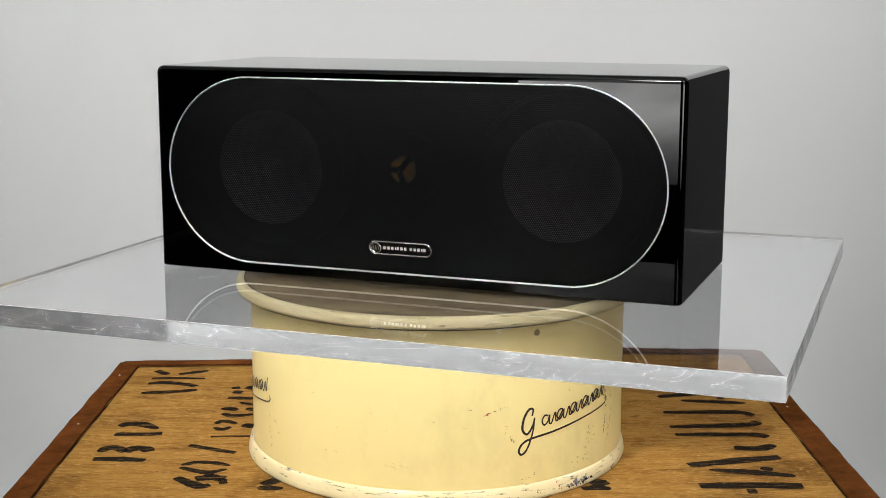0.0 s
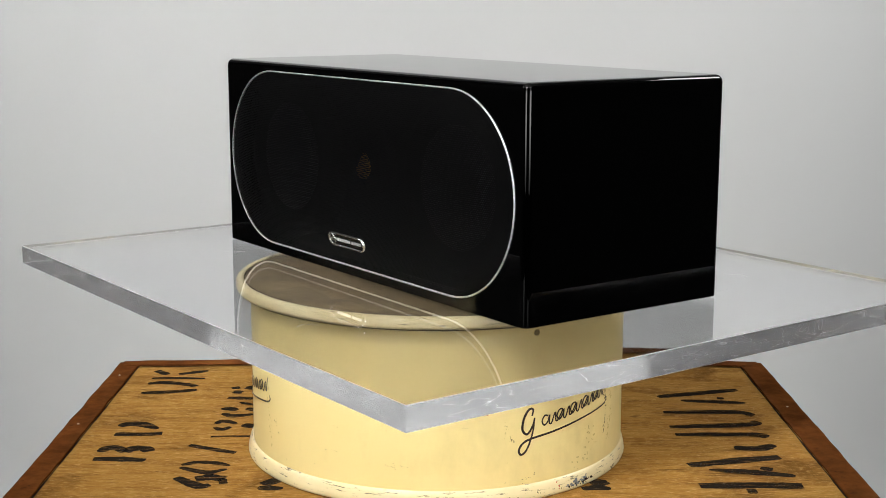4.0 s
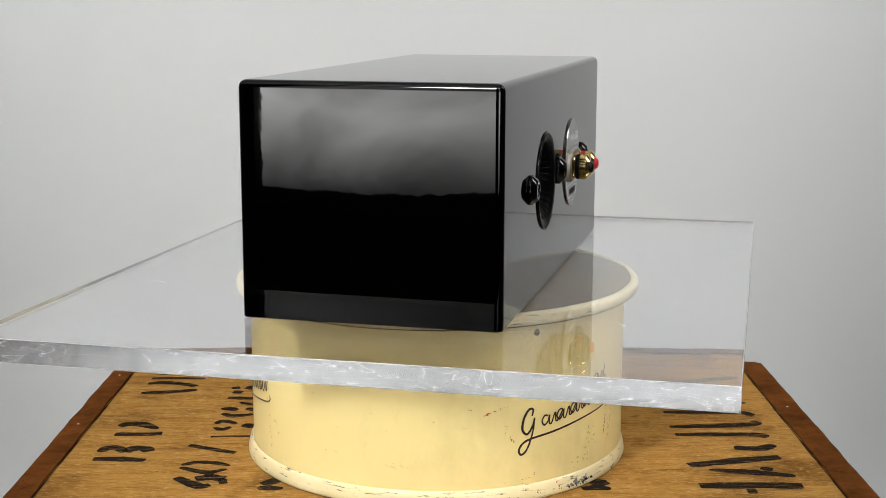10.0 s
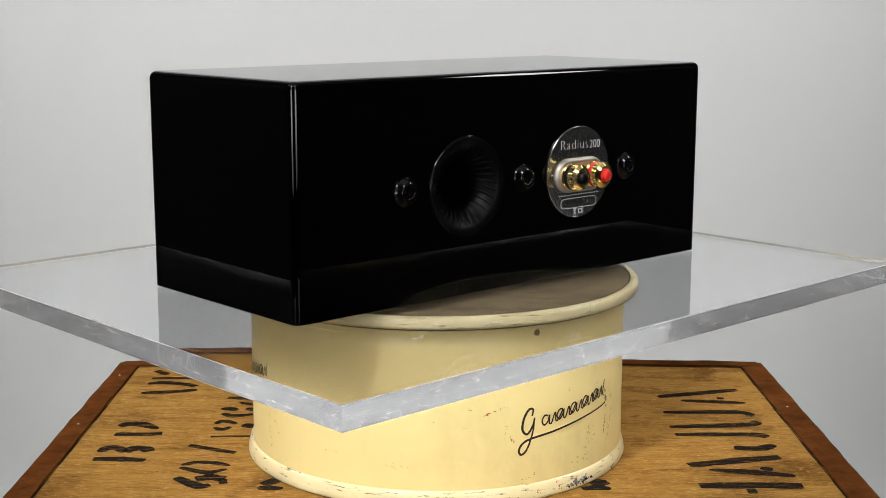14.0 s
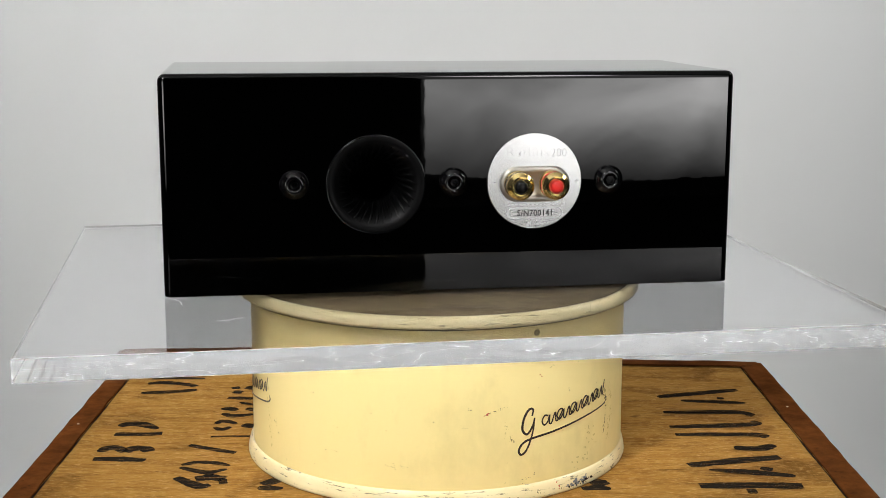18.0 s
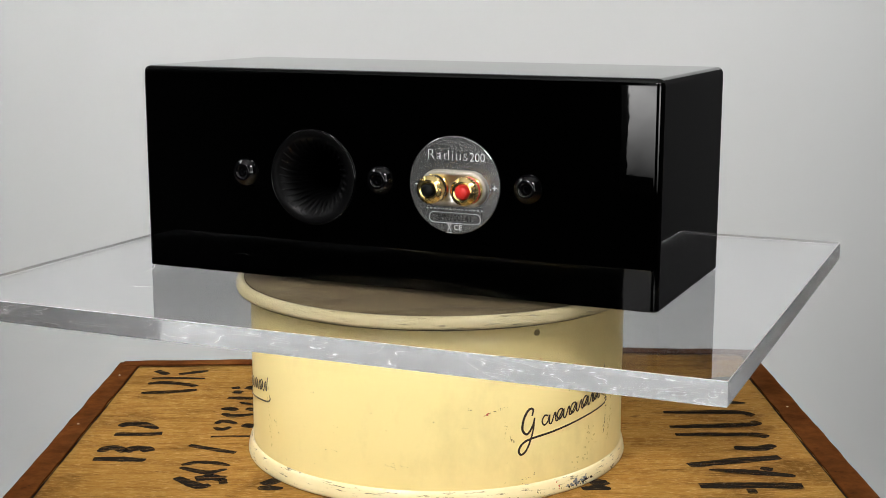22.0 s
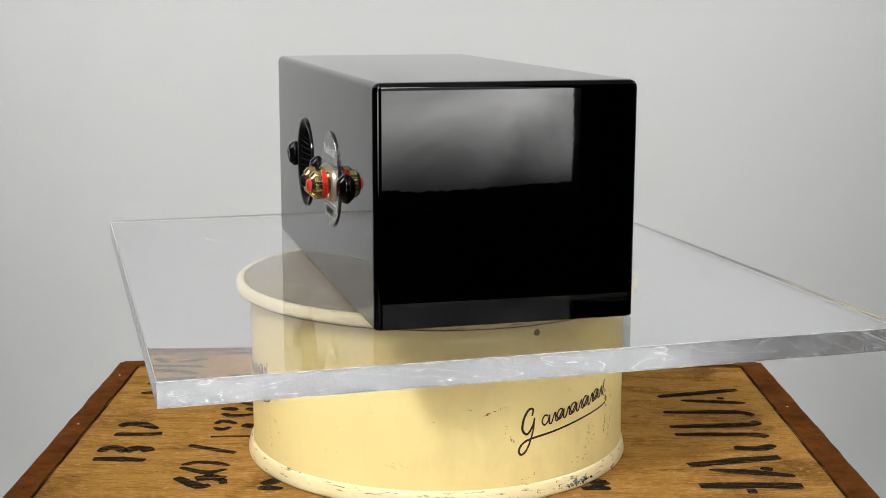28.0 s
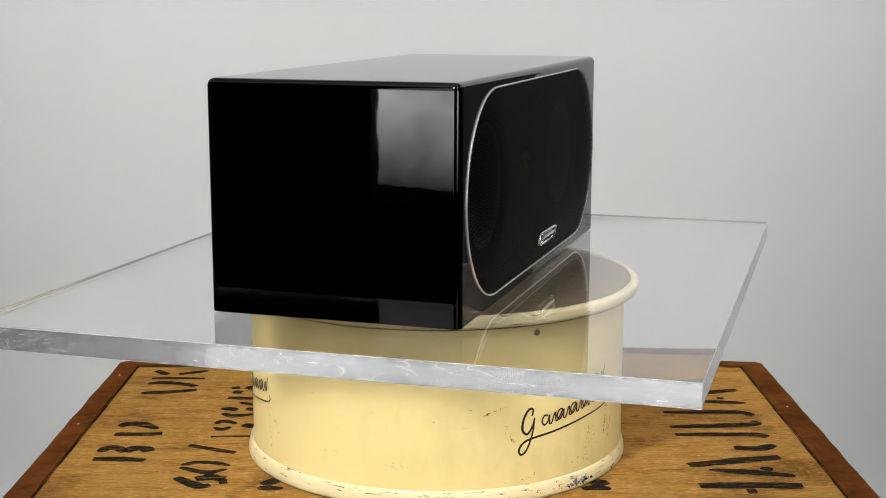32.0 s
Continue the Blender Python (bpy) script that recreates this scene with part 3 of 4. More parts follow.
def on_wall(u, v):
    """u in degrees, v the height in the world in millimetres."""
    return Vector(tin_point(u, tz(v / 1000), TIN_R + 0.00042))


def script(shift):
    """A dark flourish: a tall loop, a run of waves, a tall end stroke and an underline. Drawn in millimetres along the wall."""
    lay = lambda u, v: on_wall((u * 1.045 - 1.8) / DEG + shift, v - 0.9 - 0.03 * u)
    waves = [(4.0, -65.5), (4.6, -61.8), (2.0, -61.6), (-1.0, -66.5), (-1.9, -73.0), (1.0, -76.0), (4.4, -71.5), (5.6, -66.8)]
    tail = [(5.6, -67.4), (4.4, -75.5), (1.2, -84.5), (-2.2, -87.8), (-4.0, -85.6), (-2.0, -81.6), (3.5, -79.0), (20, -76.3), (40, -72.8), (58, -70.0), (64, -68.6), (66.6, -66.4), (65.4, -64.6)]
    bm = ribbon(smoothed(waves, 8), lambda u: 1.0 + 0.45 * math.sin(math.pi * u), lay)
    ribbon(smoothed(tail, 9), lambda u: 0.95 + 0.35 * math.sin(math.pi * min(1, u * 1.3)), lay, bm)
    line = []
    for i in range(5):
        x, y = 10.5 + i * 10.2, -72.2 + i * 2.0
        line += [(x + 4.0, y + 5.6), (x + 1.6, y + 5.8), (x, y + 2.6), (x + 1.6, y + 0.2), (x + 4.0, y + 2.6), (x + 5.0, y + 5.8), (x + 4.9, y + 1.2), (x + 6.4, y + 0.9), (x + 8.2, y + 5.6), (x + 9.2, y + 6.4), (x + 9.4, y + 2.0), (x + 11.0, y + 2.2)]
    line += [(61.6, -62.0), (63.6, -54.0)]
    ribbon(smoothed(line, 6), lambda u: 0.95, lay, bm)
    return part("script_flourish", bm, SCRIPT, TIN, "dark brown painted script flourish")


script(26.0)
script(-90.5)


def smudge(pts, spread, count, size, mat, label, seed):
    """A rubbed mark: many small ragged blots scattered along a line (degrees, millimetres)."""
    rnd = random.Random(seed)
    line = smoothed([(u * DEG, v) for u, v in pts], 10)
    bm = bmesh.new()
    for _ in range(count):
        p = rnd.choice(line)
        cu, cv = p.x + rnd.gauss(0, spread), p.y + rnd.gauss(0, spread)
        big, turn = size * rnd.uniform(0.3, 1.0) ** 1.5, rnd.uniform(0, math.pi)
        long = rnd.uniform(1.0, 2.6)
        ring = []
        for k in range(7):
            a = 2 * math.pi * k / 7
            x, y = big * long * math.cos(a) * rnd.uniform(0.7, 1.2), big * math.sin(a) * rnd.uniform(0.7, 1.2)
            u, v = cu + x * math.cos(turn) - y * math.sin(turn), cv + x * math.sin(turn) + y * math.cos(turn)
            if v > -104:
                ring.append(bm.verts.new(on_wall(u / DEG, v)))
            else:
                ring.append(bm.verts.new(Vector(tin_point(u / DEG, tz(v / 1000), TIN_R + 0.0014 + 0.0001 * (-104 - v)))))
        bm.faces.new(ring)
    part("scuff", bm, mat, TIN, label)


smudge([(13.2, -63.3), (15.0, -61.9), (18.5, -59.8)], 0.25, 26, 0.32, SCUFF, "brown broken scratch", 1)
smudge([(13.0, -63.5), (14.2, -62.6)], 0.15, 7, 0.45, RUST_FLECK, "red-brown scratch", 2)
smudge([(19.0, -70.0), (19.6, -76.0), (21.4, -80.0)], 1.0, 26, 0.40, FAINT, "faint rubbed mark", 3)
smudge([(20.6, -78.0), (21.6, -80.5)], 0.3, 9, 0.35, SCUFF, "brown rubbed mark", 33)
smudge([(57.5, -62.0), (58.6, -74.0), (57.6, -90.0)], 0.7, 60, 0.45, SCUFF, "dark rubbed streak", 4)
smudge([(61.5, -60.0), (62.0, -80.0), (60.0, -96.0)], 1.6, 60, 0.55, FAINT, "olive rubbed streak", 5)
smudge([(48.0, -84.0), (52.0, -92.0), (44.0, -100.0)], 3.0, 34, 0.6, FAINT, "olive rubbed patch", 6)
smudge([(29.5, -43.0), (30.3, -44.2)], 0.2, 4, 0.5, RUST_FLECK, "small rust spot", 7)
smudge([(33.0, -39.5), (34.5, -38.5)], 0.3, 7, 0.35, SCUFF, "small scratch", 8)
smudge([(-55.0, -80.0), (-53.0, -89.0)], 0.8, 14, 0.35, SCUFF, "small scratch", 9)
smudge([(-60.0, -62.0), (-57.0, -96.0)], 1.6, 40, 0.55, FAINT, "olive rubbed streak", 39)
smudge([(-14.0, -93.0), (-8.5, -93.4)], 0.9, 20, 0.22, SCUFF, "faint scratch", 13)
smudge([(-33.0, -88.0), (-29.0, -88.2)], 0.4, 9, 0.2, SCUFF, "faint scratch", 14)
smudge([(-30.0, -73.5), (-28.0, -74.0)], 0.3, 5, 0.2, FAINT, "faint scratch", 15)
smudge([(7.0, -70.0), (8.0, -70.4)], 0.3, 5, 0.3, SCUFF, "small spot", 16)
smudge([(8.0, -59.0), (9.0, -60.0)], 0.4, 5, 0.28, SCUFF, "small spot", 17)
smudge([(24.0, -104.0), (29.0, -101.0)], 0.8, 12, 0.3, SCUFF, "small scratches", 18)
smudge([(-45.5, -113.6), (-43.0, -114.0), (-41.0, -113.4)], 0.5, 16, 0.7, RUST_FLECK, "red chipped paint", 10)
smudge([(35.4, -109.0), (36.2, -112.0), (35.6, -114.0)], 0.15, 12, 0.4, RUST_FLECK, "red chipped paint", 11)
smudge([(39.0, -113.0), (43.0, -112.0), (48.0, -111.5)], 0.8, 40, 0.9, BLUE_SCUFF, "bare grey chipped paint", 12)
smudge([(40.0, -113.8), (49.0, -112.6)], 0.6, 24, 0.7, SEAM_AND_SHADE, "dark chipped paint", 42)
for k in range(16):
    a0 = -64 + k * 8.3
    smudge([(a0, -113.9 + 1.5 * (k % 3)), (a0 + 2.5 + k % 3, -114.3)], 0.5, 7, 0.42, SEAM_AND_SHADE if k % 2 else SCUFF, "dark chips on the foot", 60 + k)


# ---- what turns: the sheet and the loudspeaker ----
OX, OY = 0.00189, 0.00591
W, D, H = 0.3298, 0.1404, 0.1255


def sheet():
    s = thing("acrylic_sheet", "thick clear acrylic sheet with sawn rippled edges, lying on the tin", "acrylic sheet")
    bm = box(-0.2290, 0.2290, -0.19094, 0.19094, -0.01257, -0.0002)
    arris = [e for e in bm.edges if abs(e.verts[0].co.z - e.verts[1].co.z) < 1e-6]
    bmesh.ops.bevel(bm, geom=arris, offset=0.00028, segments=1, affect="EDGES")
    bm.normal_update()
    for f in bm.faces:
        f.material_index = 0 if abs(f.normal.z) > 0.9 else 1 if abs(f.normal.z) < 0.1 else 2
    me = bpy.data.meshes.new("slab")
    bm.to_mesh(me)
    bm.free()
    me.materials.append(ACRYLIC)
    me.materials.append(ACRYLIC_EDGE)
    me.materials.append(ACRYLIC_ARRIS)
    ob = new("slab", me)
    ob.parent = s
    ob.matrix_basis = pose(0.00598, 0.00182, 0, 0, 0, 1.056)
    ob.visible_shadow = False
    return s


SHEET = sheet()


def scratch(name, pts, width, mat, label):
    lay = lambda u, v: Vector((u, v, 0.0))
    part(name, ribbon(smoothed([(x / 1000, y / 1000) for x, y in pts], 8), lambda u: width * (0.5 + 0.5 * abs(math.sin(9 * u + width * 1e4))), lay), mat, SHEET, label)


def ring_of(cx, cy, rx, ry, a0, a1, n=14):
    return [(cx + rx * math.cos(radians(a0 + (a1 - a0) * i / n)), cy + ry * math.sin(radians(a0 + (a1 - a0) * i / n))) for i in range(n + 1)]


scratch("scratch", ring_of(115.5, 116, 8.0, 8.6, 20, 330), 0.00009, SCRATCH, "faint curved scratch")
scratch("scratch", ring_of(-99.5, 113, 7.5, 8.0, 0, 345), 0.00009, SCRATCH, "faint round scratch")
scratch("scratch", [(138, 135), (131, 132), (123, 128)], 0.00025, SCRATCH, "faint scratch")
scratch("scratch", [(-122, -87), (-119, -90), (-112, -79)], 0.0003, SCRATCH, "faint scratch")
scratch("scratch", [(-113, -128), (-111, -127)], 0.0005, SCRATCH, "white speck")
scratch("scratch", [(164, 74), (158, 84), (156, 96)], 0.00025, SCRATCH, "faint scratch")
scratch("scratch", [(137, 132), (132, 134), (128, 130)], 0.0005, SCRATCH, "white scuff")
scratch("scratch", [(95, -142), (90, -150), (94, -156)], 0.0003, SCRATCH, "faint scratch")
for x, y in ((-32, 150), (-44, 147), (-77, -149), (-73, -150), (60, 158)):
    scratch("speck", [(x, y), (x + 1.2, y + 0.4)], 0.0009, SEAM_AND_SHADE, "dark speck of dust")


def cabinet(sp):
    """A rounded box, open behind the grille and at the port."""
    bm = box(OX - W / 2, OX + W / 2, OY - D / 2, OY + D / 2, 0.0, H, 0.0042, 4)
    bm.faces.ensure_lookup_table()
    bm.normal_update()
    for sign, outline in ((-1, [(OX + x, 0.063 + z) for x, z in stadium(0.0995, 0.0560)]), (1, [(OX + 0.045 + 0.0262 * math.cos(2 * math.pi * i / 48), 0.0625 + 0.0262 * math.sin(2 * math.pi * i / 48)) for i in range(48)])):
        face = max((f for f in bm.faces if f.normal.y * sign > 0.99), key=lambda f: f.calc_area())
        edges = list(face.edges)
        y = face.calc_center_median().y
        bmesh.ops.delete(bm, geom=[face], context="FACES_ONLY")
        ring = [bm.verts.new((x, y, z)) for x, z in outline]
        loop = [bm.edges.new((a, b)) for a, b in zip(ring, ring[1:] + ring[:1]) if (a.co - b.co).length > 1e-7]
        bmesh.ops.triangle_fill(bm, use_beauty=True, edges=edges + loop)
        bm.normal_update()
    bmesh.ops.recalc_face_normals(bm, faces=bm.faces)
    ob = part("cabinet", bm, LACQUER, sp, "high-gloss black lacquered cabinet", True)
    lo, hi = Vector((OX - W / 2, OY - D / 2, 0)), Vector((OX + W / 2, OY + D / 2, H))
    turned = []
    for v in ob.data.vertices:
        core = Vector([min(max(c, a + 0.0042), b - 0.0042) for c, a, b in zip(v.co, lo, hi)])
        turned.append((v.co - core).normalized())
    for v in ob.data.vertices:
        if v.co.z < 0.0043:
            v.co.z *= 0.25
    ob.data.normals_split_custom_set_from_vertices(turned)
    return ob


def front(sp):
    yf = OY - D / 2
    # grille: a shallow dome over a racetrack
    bm = bmesh.new()
    rings = []
    n = 24
    for k in range(9):
        s = 1 - k / 8 * 0.985
        out = stadium(0.0995, 0.0557 * s, n)
        y = yf - 0.0010 - 0.0074 * (1 - s * s)
        rings.append([bm.verts.new((OX + x, y, 0.063 + z)) for x, z in out])
    for a, b in zip(rings, rings[1:]):
        m = len(a)
        for i in range(m):
            bm.faces.new((a[i], a[(i + 1) % m], b[(i + 1) % m], b[i]))
    last = rings[-1]
    bm.faces.new(last)
    bmesh.ops.recalc_face_normals(bm, faces=bm.faces)
    inner = bm.copy()
    bmesh.ops.translate(inner, vec=(0, 0.0005, 0), verts=inner.verts)
    grille = part("grille", bm, GRILLE, sp, "black perforated steel grille, slightly domed", True)
    part("inner_skin", inner, GRILLE, grille, "inner face of the perforated steel", True)
    # bright trim round it
    bm = bmesh.new()
    sect = [(-0.0005, 0.0006), (-0.0005, -0.0003), (-0.0003, -0.0007), (0.0, -0.0009), (0.0003, -0.0007), (0.0005, -0.0003), (0.0005, 0.0006)]
    rings = []
    for dr, dy in sect:
        rings.append([bm.verts.new((OX + x, yf + dy, 0.063 + z)) for x, z in stadium(0.0995, 0.0565 + dr, 32)])
    for a, b in zip(rings, rings[1:]):
        m = len(a)
        for i in range(m):
            bm.faces.new((a[i], a[(i + 1) % m], b[(i + 1) % m], b[i]))
    bmesh.ops.recalc_face_normals(bm, faces=bm.faces)
    part("trim", bm, TRIM, sp, "thin bright chrome trim round the grille", True)
    # baffle and drivers behind the grille
    bm = box(OX - 0.158, OX + 0.158, yf + 0.021, yf + 0.025, 0.004, 0.121)
    part("baffle", bm, RUBBER, sp, "matt black baffle behind the grille")
    face = pose(0, 0, 0, 90, 0, 0)
    for x in (-0.091, 0.0935):
        at = Matrix.Translation((OX + x, yf + 0.0098, 0.0645)) @ face
        driver = part("driver", lathe([(0.052, -0.0112), (0.052, 0.0008), (0.0515, 0.0012), (0.047, 0.0014), (0.046, 0.0005)], 48, at), RUBBER, sp, "black driver frame", True)
        part("surround", lathe([(0.0500, 0.0012), (0.0490, 0.0020), (0.0478, 0.0022), (0.0466, 0.0018), (0.0450, 0.0006), (0.0350, 0.0006)], 48, at), RUBBER, driver, smooth=True)
        part("cone", lathe([(0.0350 * k / 14, 0.0006 - 0.0053 * (1 + math.cos(math.pi * k / 14))) for k in range(14, -1, -1)], 48, at), CONE, driver, "grey metal cone", True)
    at = Matrix.Translation((OX - 0.0030, yf + 0.0098, 0.067)) @ face
    tw = part("tweeter", lathe([(0.021, -0.0112), (0.0208, 0.0016), (0.016, 0.0014), (0.0128, 0.0004)], 40, at), RUBBER, sp, smooth=True)
    part("dome", lathe([(0.0080, 0.0002), (0.0074, 0.0022), (0.0058, 0.0038), (0.0034, 0.0047), (0, 0.0050)], 40, at), GOLD_DOME, tw, "gold metal dome", True)
    for k in range(3):
        bm = box(-0.0017, 0.0017, 0.0005, 0.0128, 0.0066, 0.0076)
        bmesh.ops.transform(bm, matrix=at @ pose(0, 0, 0, 0, 0, 120 * k + 80), verts=bm.verts)
        part("guard_spoke", bm, RUBBER, tw)
    # badge: a pill outline with a round mark and a row of bars
    yb = 0.0
    tilt = Matrix.Translation((0, yf - 0.0056, 0.0225)) @ pose(0, 0, 0, 14, 0, 0) @ Matrix.Translation((0, 0, -0.0225))
    bm = bmesh.new()
    for hw, r, w in ((0.0155, 0.0042, 0.00042),):
        outer, inner = stadium(hw, r, 12), stadium(hw, r - w, 12)
        vo = [[bm.verts.new((OX + 0.0010 + x, yb + dy, 0.0225 + z)) for x, z in line] for line, dy in ((outer, 0.0014), (outer, -0.0006), (inner, -0.0006), (inner, 0.0014))]
        for a, b in zip(vo, vo[1:]):
            for i in range(len(a)):
                bm.faces.new((a[i], a[(i + 1) % len(a)], b[(i + 1) % len(a)], b[i]))
    bmesh.ops.recalc_face_normals(bm, faces=bm.faces)
    badge = part("badge", bm, CHROME, sp, "small silver pill-shaped badge", True)
    badge.matrix_basis = tilt
    bm = bmesh.new()
    outline = stadium(0.0155, 0.0039, 12)
    bm.faces.new([bm.verts.new((OX + 0.0010 + x, yb + 0.0006, 0.0225 + z)) for x, z in outline])
    part("badge_field", bm, CAP, badge)
    ring = Matrix.Translation((OX - 0.0145, yb - 0.0004, 0.0225)) @ pose(0, 0, 0, 90, 0, 0)
    part("badge_mark", lathe([(0.0034, -0.0006), (0.0034, 0.0002), (0.0029, 0.0002), (0.0029, -0.0006)], 24, ring), CHROME, badge, smooth=True)
    for x, hgt in ((-0.0161, 0.0026), (-0.0145, 0.0030), (-0.0129, 0.0026)):
        part("badge_mark", box(OX + x - 0.0003, OX + x + 0.0003, yb - 0.0003, yb + 0.0005, 0.0225 - hgt / 2, 0.0225 + hgt / 2), CHROME, badge)
    x = -0.0099
    for i, w in enumerate((0.0024, 0.0022, 0.0021, 0.0008, 0.0018, 0.0022, 0.0020, 0.0, 0.0022, 0.0021, 0.0021, 0.0008, 0.0022)):
        if w:
            part("badge_bar", box(OX + x, OX + x + w * 0.62, yb - 0.0002, yb + 0.0005, 0.0217, 0.0233), TRIM, badge)
        x += w + 0.0003 if w else 0.0012


def rear(sp):
    yb = OY + D / 2
    out = pose(0, 0, 0, -90, 0, 0)          # turns local z to +y

    def at(x, z, y=0.0):
        return Matrix.Translation((OX + x, yb + y, z)) @ out

    # port: flared trumpet with ribs
    prof = [(0.0282, -0.0002), (0.0281, 0.0006), (0.0272, 0.0010)] + [(0.0272 - 0.0142 * math.sin(radians(a)), 0.0010 - 0.030 * (1 - math.cos(radians(a)))) for a in range(10, 91, 8)] + [(0.0130, -0.06), (0.0126, -0.09), (0, -0.09)]
    port = part("port", lathe(prof, 72, at(0.045, 0.0625)), PLASTIC, sp, "flared matt black port with moulded ribs", True)
    for i in range(32):
        a = 2 * math.pi * i / 32
        bm = bmesh.new()
        rows = []
        for k in range(6):
            deg = 16 + 13 * k
            r, zz = 0.0272 - 0.0142 * math.sin(radians(deg)), 0.0010 - 0.030 * (1 - math.cos(radians(deg)))
            tw = a + 0.05 * k
            h = 0.0024 * math.sin(math.pi * k / 5)
            w = 0.0008
            rows.append([bm.verts.new((r * math.cos(tw + s * w / r) - hh * math.cos(tw), r * math.sin(tw + s * w / r) - hh * math.sin(tw), zz + hh * 0.7)) for s, hh in ((-1.0, -0.0001), (0, h), (1.0, -0.0001))])
        for u, v in zip(rows, rows[1:]):
            for k in (0, 1):
                bm.faces.new((u[k], v[k], v[k + 1], u[k + 1]))
        bmesh.ops.transform(bm, matrix=at(0.045, 0.0625), verts=bm.verts)
        part("rib", bm, PLASTIC, port, smooth=True)
    part("lip", lathe([(0.0285, 0.0001), (0.0284, 0.0007), (0.0281, 0.0010), (0.0278, 0.0009)], 72, at(0.045, 0.0625)), CAP, port, "thin glossy lip", True)
    # screw caps with hexagon sockets
    for x in (0.0912, 0.0006, -0.0904):
        cap = part("screw_cap", lathe([(0.0082, 0.0001), (0.0083, 0.0008), (0.0080, 0.0014), (0.0056, 0.0040), (0.0050, 0.0044), (0.0036, 0.0044), (0.0032, 0.0040), (0.0027, 0.0030), (0.0027, 0.0024), (0.0, 0.0024)], 40, at(x, 0.0632)), CAP, sp, "round gloss-black screw cap", True)
        part("socket", lathe([(0.0026, 0.0042), (0.0018, 0.0042), (0.0016, 0.0030), (0, 0.0030)], 6, at(x, 0.0632)), CAP, cap)
    # terminal plate
    px, pz = -0.0464, 0.0631
    plate = part("terminal_plate", lathe([(0.0277, 0.0001), (0.0277, 0.0008), (0.0274, 0.0011), (0, 0.0011)], 72, at(px, pz)), BRUSHED, sp, "round brushed aluminium terminal plate")
    smooth_by_angle(plate, 30)
    bm = bmesh.new()
    rings = []
    for grow, y in ((0.0012, 0.0008), (0.0010, 0.0024), (0.0, 0.0034), (-0.0012, 0.0036), (-0.0022, 0.0032), (-0.0026, 0.0026)):
        rings.append([bm.verts.new((OX + px - 0.0002 + x, yb + y, pz - 0.0017 + z)) for x, z in stadium(0.0102, 0.0092 + grow, 16)])
    for a, b in zip(rings, rings[1:]):
        for i in range(len(a)):
            bm.faces.new((a[i], a[(i + 1) % len(a)], b[(i + 1) % len(a)], b[i]))
    bm.faces.new(rings[-1])
    bmesh.ops.recalc_face_normals(bm, faces=bm.faces)
    part("terminal_boss", bm, NICKEL, plate, "raised satin metal boss", True)
    for x, colour, tint in ((-0.0362, BLACK_CAP, "black"), (-0.0567, RED, "red")):
        post = part("binding_post", lathe([(0.0080, 0.0026), (0.0080, 0.0046), (0.0074, 0.0052), (0.0062, 0.0052), (0.0062, 0.0112), (0, 0.0112)], 40, at(x, 0.0613)), GOLD, sp, "gold-plated binding post with " + tint + " ring and cap", True)
        smooth_by_angle(post, 30)
        bm = bmesh.new()
        rings = [[bm.verts.new(((rr + k * (0.0003 if i % 2 else 0)) * math.cos(2 * math.pi * i / 64), (rr + k * (0.0003 if i % 2 else 0)) * math.sin(2 * math.pi * i / 64), zz)) for i in range(64)]
                 for zz, rr, k in ((0.0054, 0.0060, 0), (0.0054, 0.0072, 0), (0.0057, 0.0076, 1), (0.0077, 0.0076, 1), (0.0080, 0.0073, 0), (0.0080, 0.0060, 0))]
        for a, b in zip(rings, rings[1:]):
            for i in range(64):
                bm.faces.new((a[i], a[(i + 1) % 64], b[(i + 1) % 64], b[i]))
        bmesh.ops.transform(bm, matrix=at(x, 0.0613), verts=bm.verts)
        part("ring", bm, colour, post, tint + " knurled plastic ring")
        # knurled nut
        n = 56
        bm = bmesh.new()
        rings = []
        for z, r, k in ((0.0079, 0.0066, 0), (0.0083, 0.0076, 1), (0.0122, 0.0076, 1), (0.0126, 0.0074, 0), (0.0136, 0.0064, 0), (0.0141, 0.0059, 0), (0.0143, 0.0051, 0), (0.0141, 0.0043, 0), (0.0128, 0.0039, 0)):
            rings.append([bm.verts.new(((r + k * (0.00035 if i % 2 else 0)) * math.cos(2 * math.pi * i / n), (r + k * (0.00035 if i % 2 else 0)) * math.sin(2 * math.pi * i / n), z)) for i in range(n)])
        for a, b in zip(rings, rings[1:]):
            for i in range(n):
                bm.faces.new((a[i], a[(i + 1) % n], b[(i + 1) % n], b[i]))
        bmesh.ops.transform(bm, matrix=at(x, 0.0613), verts=bm.verts)
        smooth_by_angle(part("nut", bm, GOLD, post, "knurled gold nut"), 20)
        part("cap", lathe([(0.0038, 0.0122), (0.0037, 0.0150), (0.0032, 0.0159), (0.0020, 0.0165), (0, 0.0167)], 28, at(x, 0.0613)), colour, post, tint + " plastic cap", True)
    # print on the plate
    face = lambda x, z, y=0.00125: Matrix.Translation((OX + x, yb + y, z)) @ Euler((math.pi / 2, 0, math.pi)).to_matrix().to_4x4()
    lettering("lettering", "Radius", 0.0084, face(px + 0.0039, 0.0797), INK_WHITE, plate, -0.00027, 1.1, 0.0240)
    lettering("lettering", "200", 0.0070, face(px - 0.0141, 0.0791), INK_WHITE, plate, -0.0001, 1.0, 0.0090)
    lettering("lettering", "-", 0.006, face(px + 0.0232, 0.0632), INK_WHITE, plate)
    lettering("lettering", "+", 0.006, face(px - 0.0246, 0.0624), INK_WHITE, plate)
    for i in range(15):
        x = px + 0.0165 - i * 0.0024
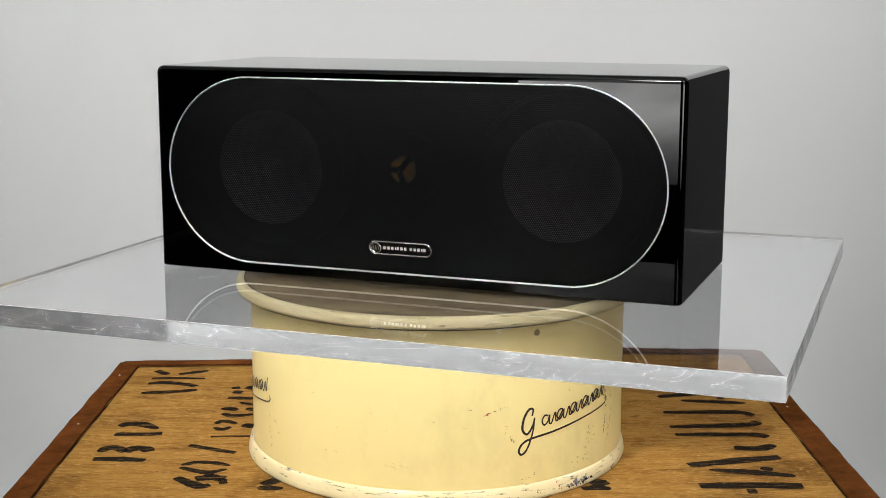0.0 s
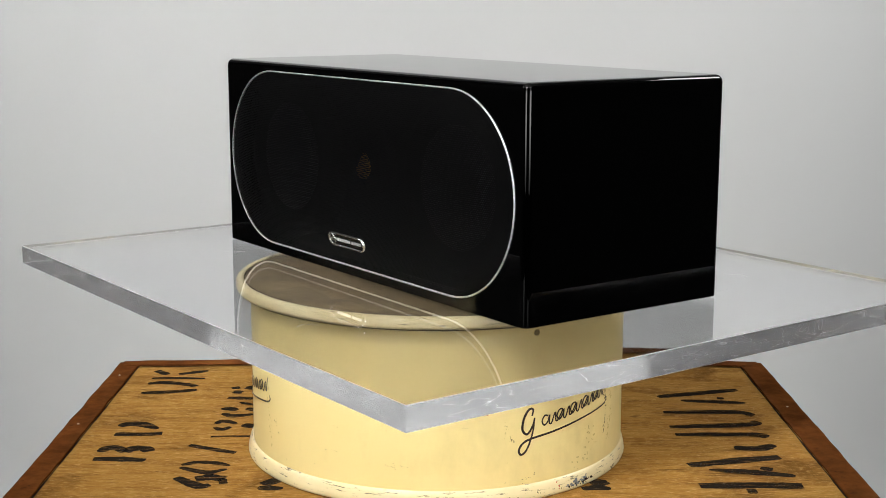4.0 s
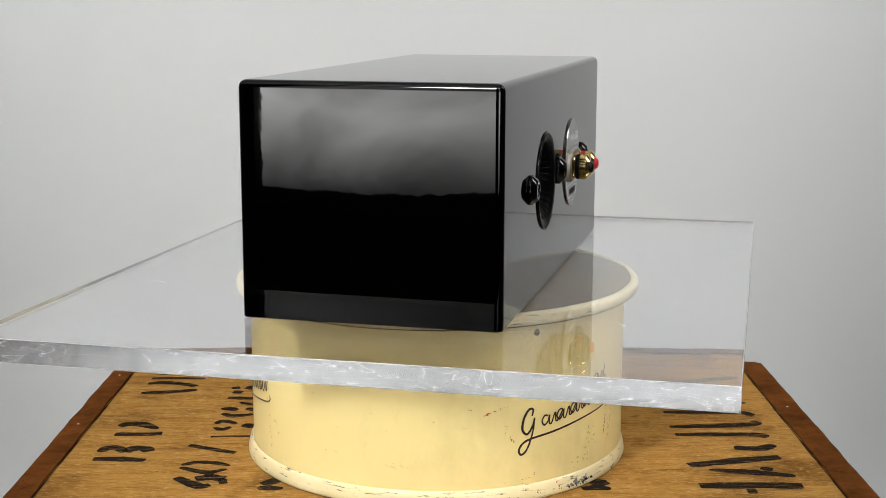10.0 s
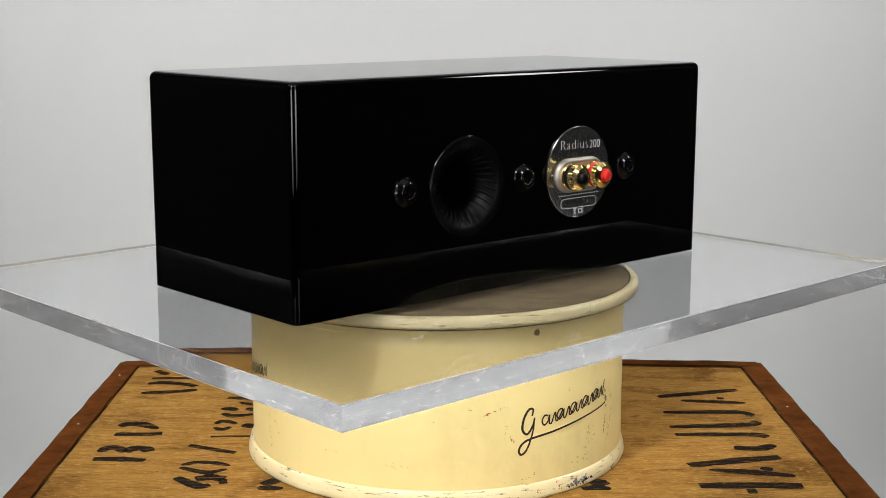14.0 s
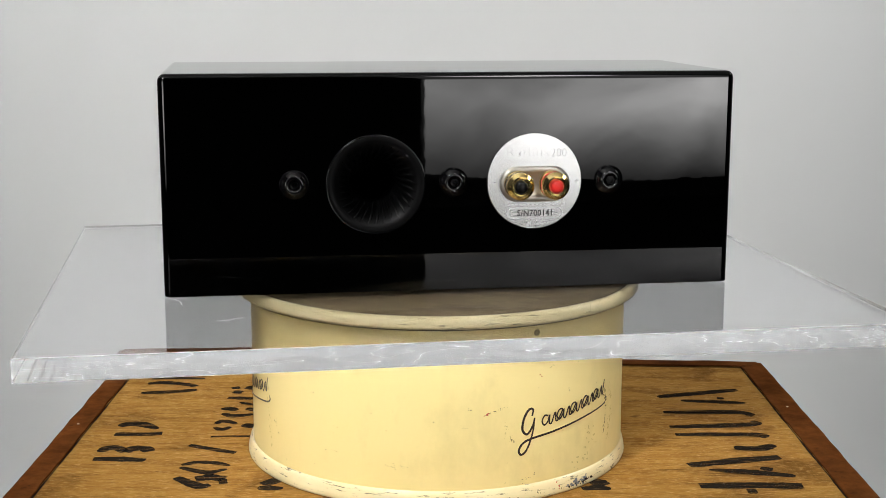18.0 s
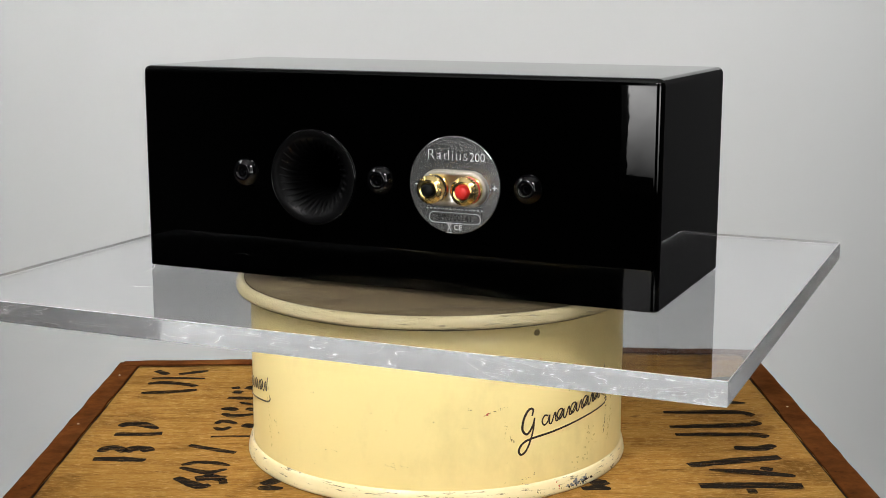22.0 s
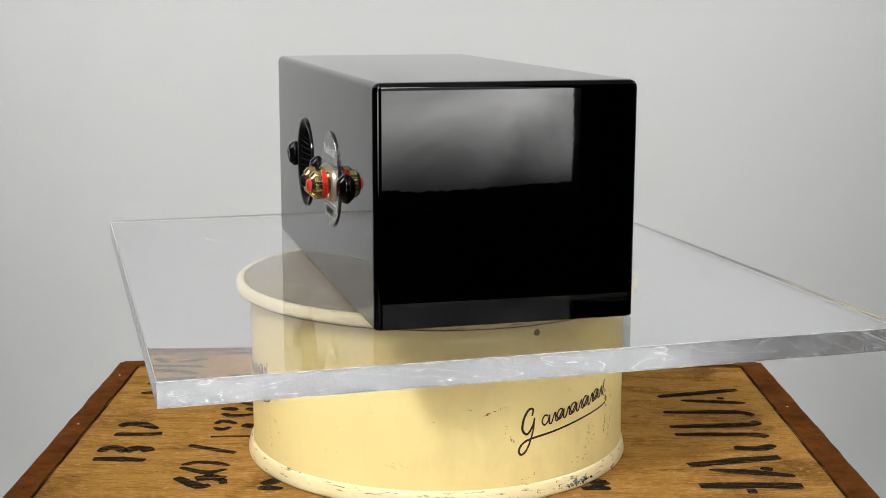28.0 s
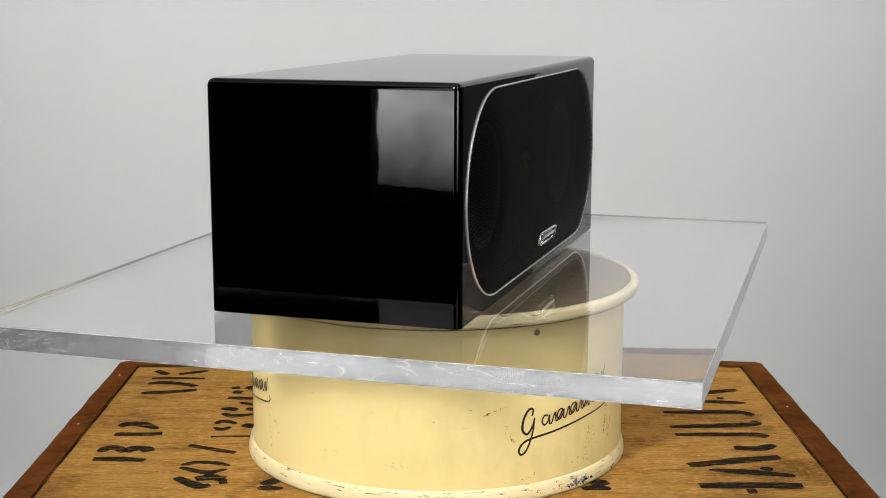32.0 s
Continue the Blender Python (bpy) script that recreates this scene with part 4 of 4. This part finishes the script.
        part("small_print", box(OX + x - 0.0005, OX + x + 0.0005, yb + 0.0011, yb + 0.0012, 0.0491, 0.0497), INK_WHITE, plate)
    bm = bmesh.new()
    outer, inner = stadium(0.0128, 0.0031, 10), stadium(0.0128, 0.0028, 10)
    vo, vi = ([bm.verts.new((OX + px - 0.0005 + x, yb + 0.00125, 0.0444 + z)) for x, z in line] for line in (outer, inner))
    for i in range(len(vo)):
        bm.faces.new((vo[i], vo[(i + 1) % len(vo)], vi[(i + 1) % len(vo)], vi[i]))
    bmesh.ops.recalc_face_normals(bm, faces=bm.faces)
    part("serial_frame", bm, INK_WHITE, plate)
    bm = bmesh.new()
    bm.faces.new([bm.verts.new((OX + px - 0.0005 + x, yb + 0.0012, 0.0444 + z)) for x, z in inner])
    part("serial_field", bm, BRUSHED, plate)
    lettering("lettering", "S/N700141", 0.0050, face(px - 0.0003, 0.0444, 0.0013), INK_BLACK, plate, 0.00008, 1.08, 0.0205)
    # approval marks as plain shapes
    for dx in (-1, 1):
        bm = box(-0.0002, 0.0002, 0, 0.0001, -0.0021, 0.0021)
        bmesh.ops.transform(bm, matrix=Matrix.Translation((OX + px + 0.0028, yb + 0.00115, 0.0390)) @ pose(0, 0, 0, 0, 30 * dx, 0), verts=bm.verts)
        part("approval_mark", bm, INK_WHITE, plate)
    part("approval_mark", box(OX + px + 0.0012, OX + px + 0.0044, yb + 0.00115, yb + 0.00125, 0.0357, 0.0361), INK_WHITE, plate)
    part("approval_mark", box(OX + px + 0.0012, OX + px + 0.0044, yb + 0.00115, yb + 0.00125, 0.0407, 0.0411), INK_WHITE, plate)
    lettering("approval_mark", "CE", 0.0042, face(px - 0.0025, 0.0390), INK_WHITE, plate)


def loudspeaker():
    sp = thing("loudspeaker", "glossy black lacquered loudspeaker with oval grille, standing on the acrylic sheet", "loudspeaker")
    cabinet(sp)
    front(sp)
    rear(sp)
    return sp


SPEAKER = loudspeaker()


# ---- the turning ----
def motions():
    # a steady turn with a slight sway, four times a round
    turn = [(t / 2, pose(0, 0, 0, 0, 0, -(21.355 + 8.33836 * t / 2 + 0.40 * math.cos(2 * math.pi * (t / 2 - 6.3) / 10.8)))) for t in range(65)]
    walk(SHEET, turn)
    walk(SPEAKER, turn)


motions()
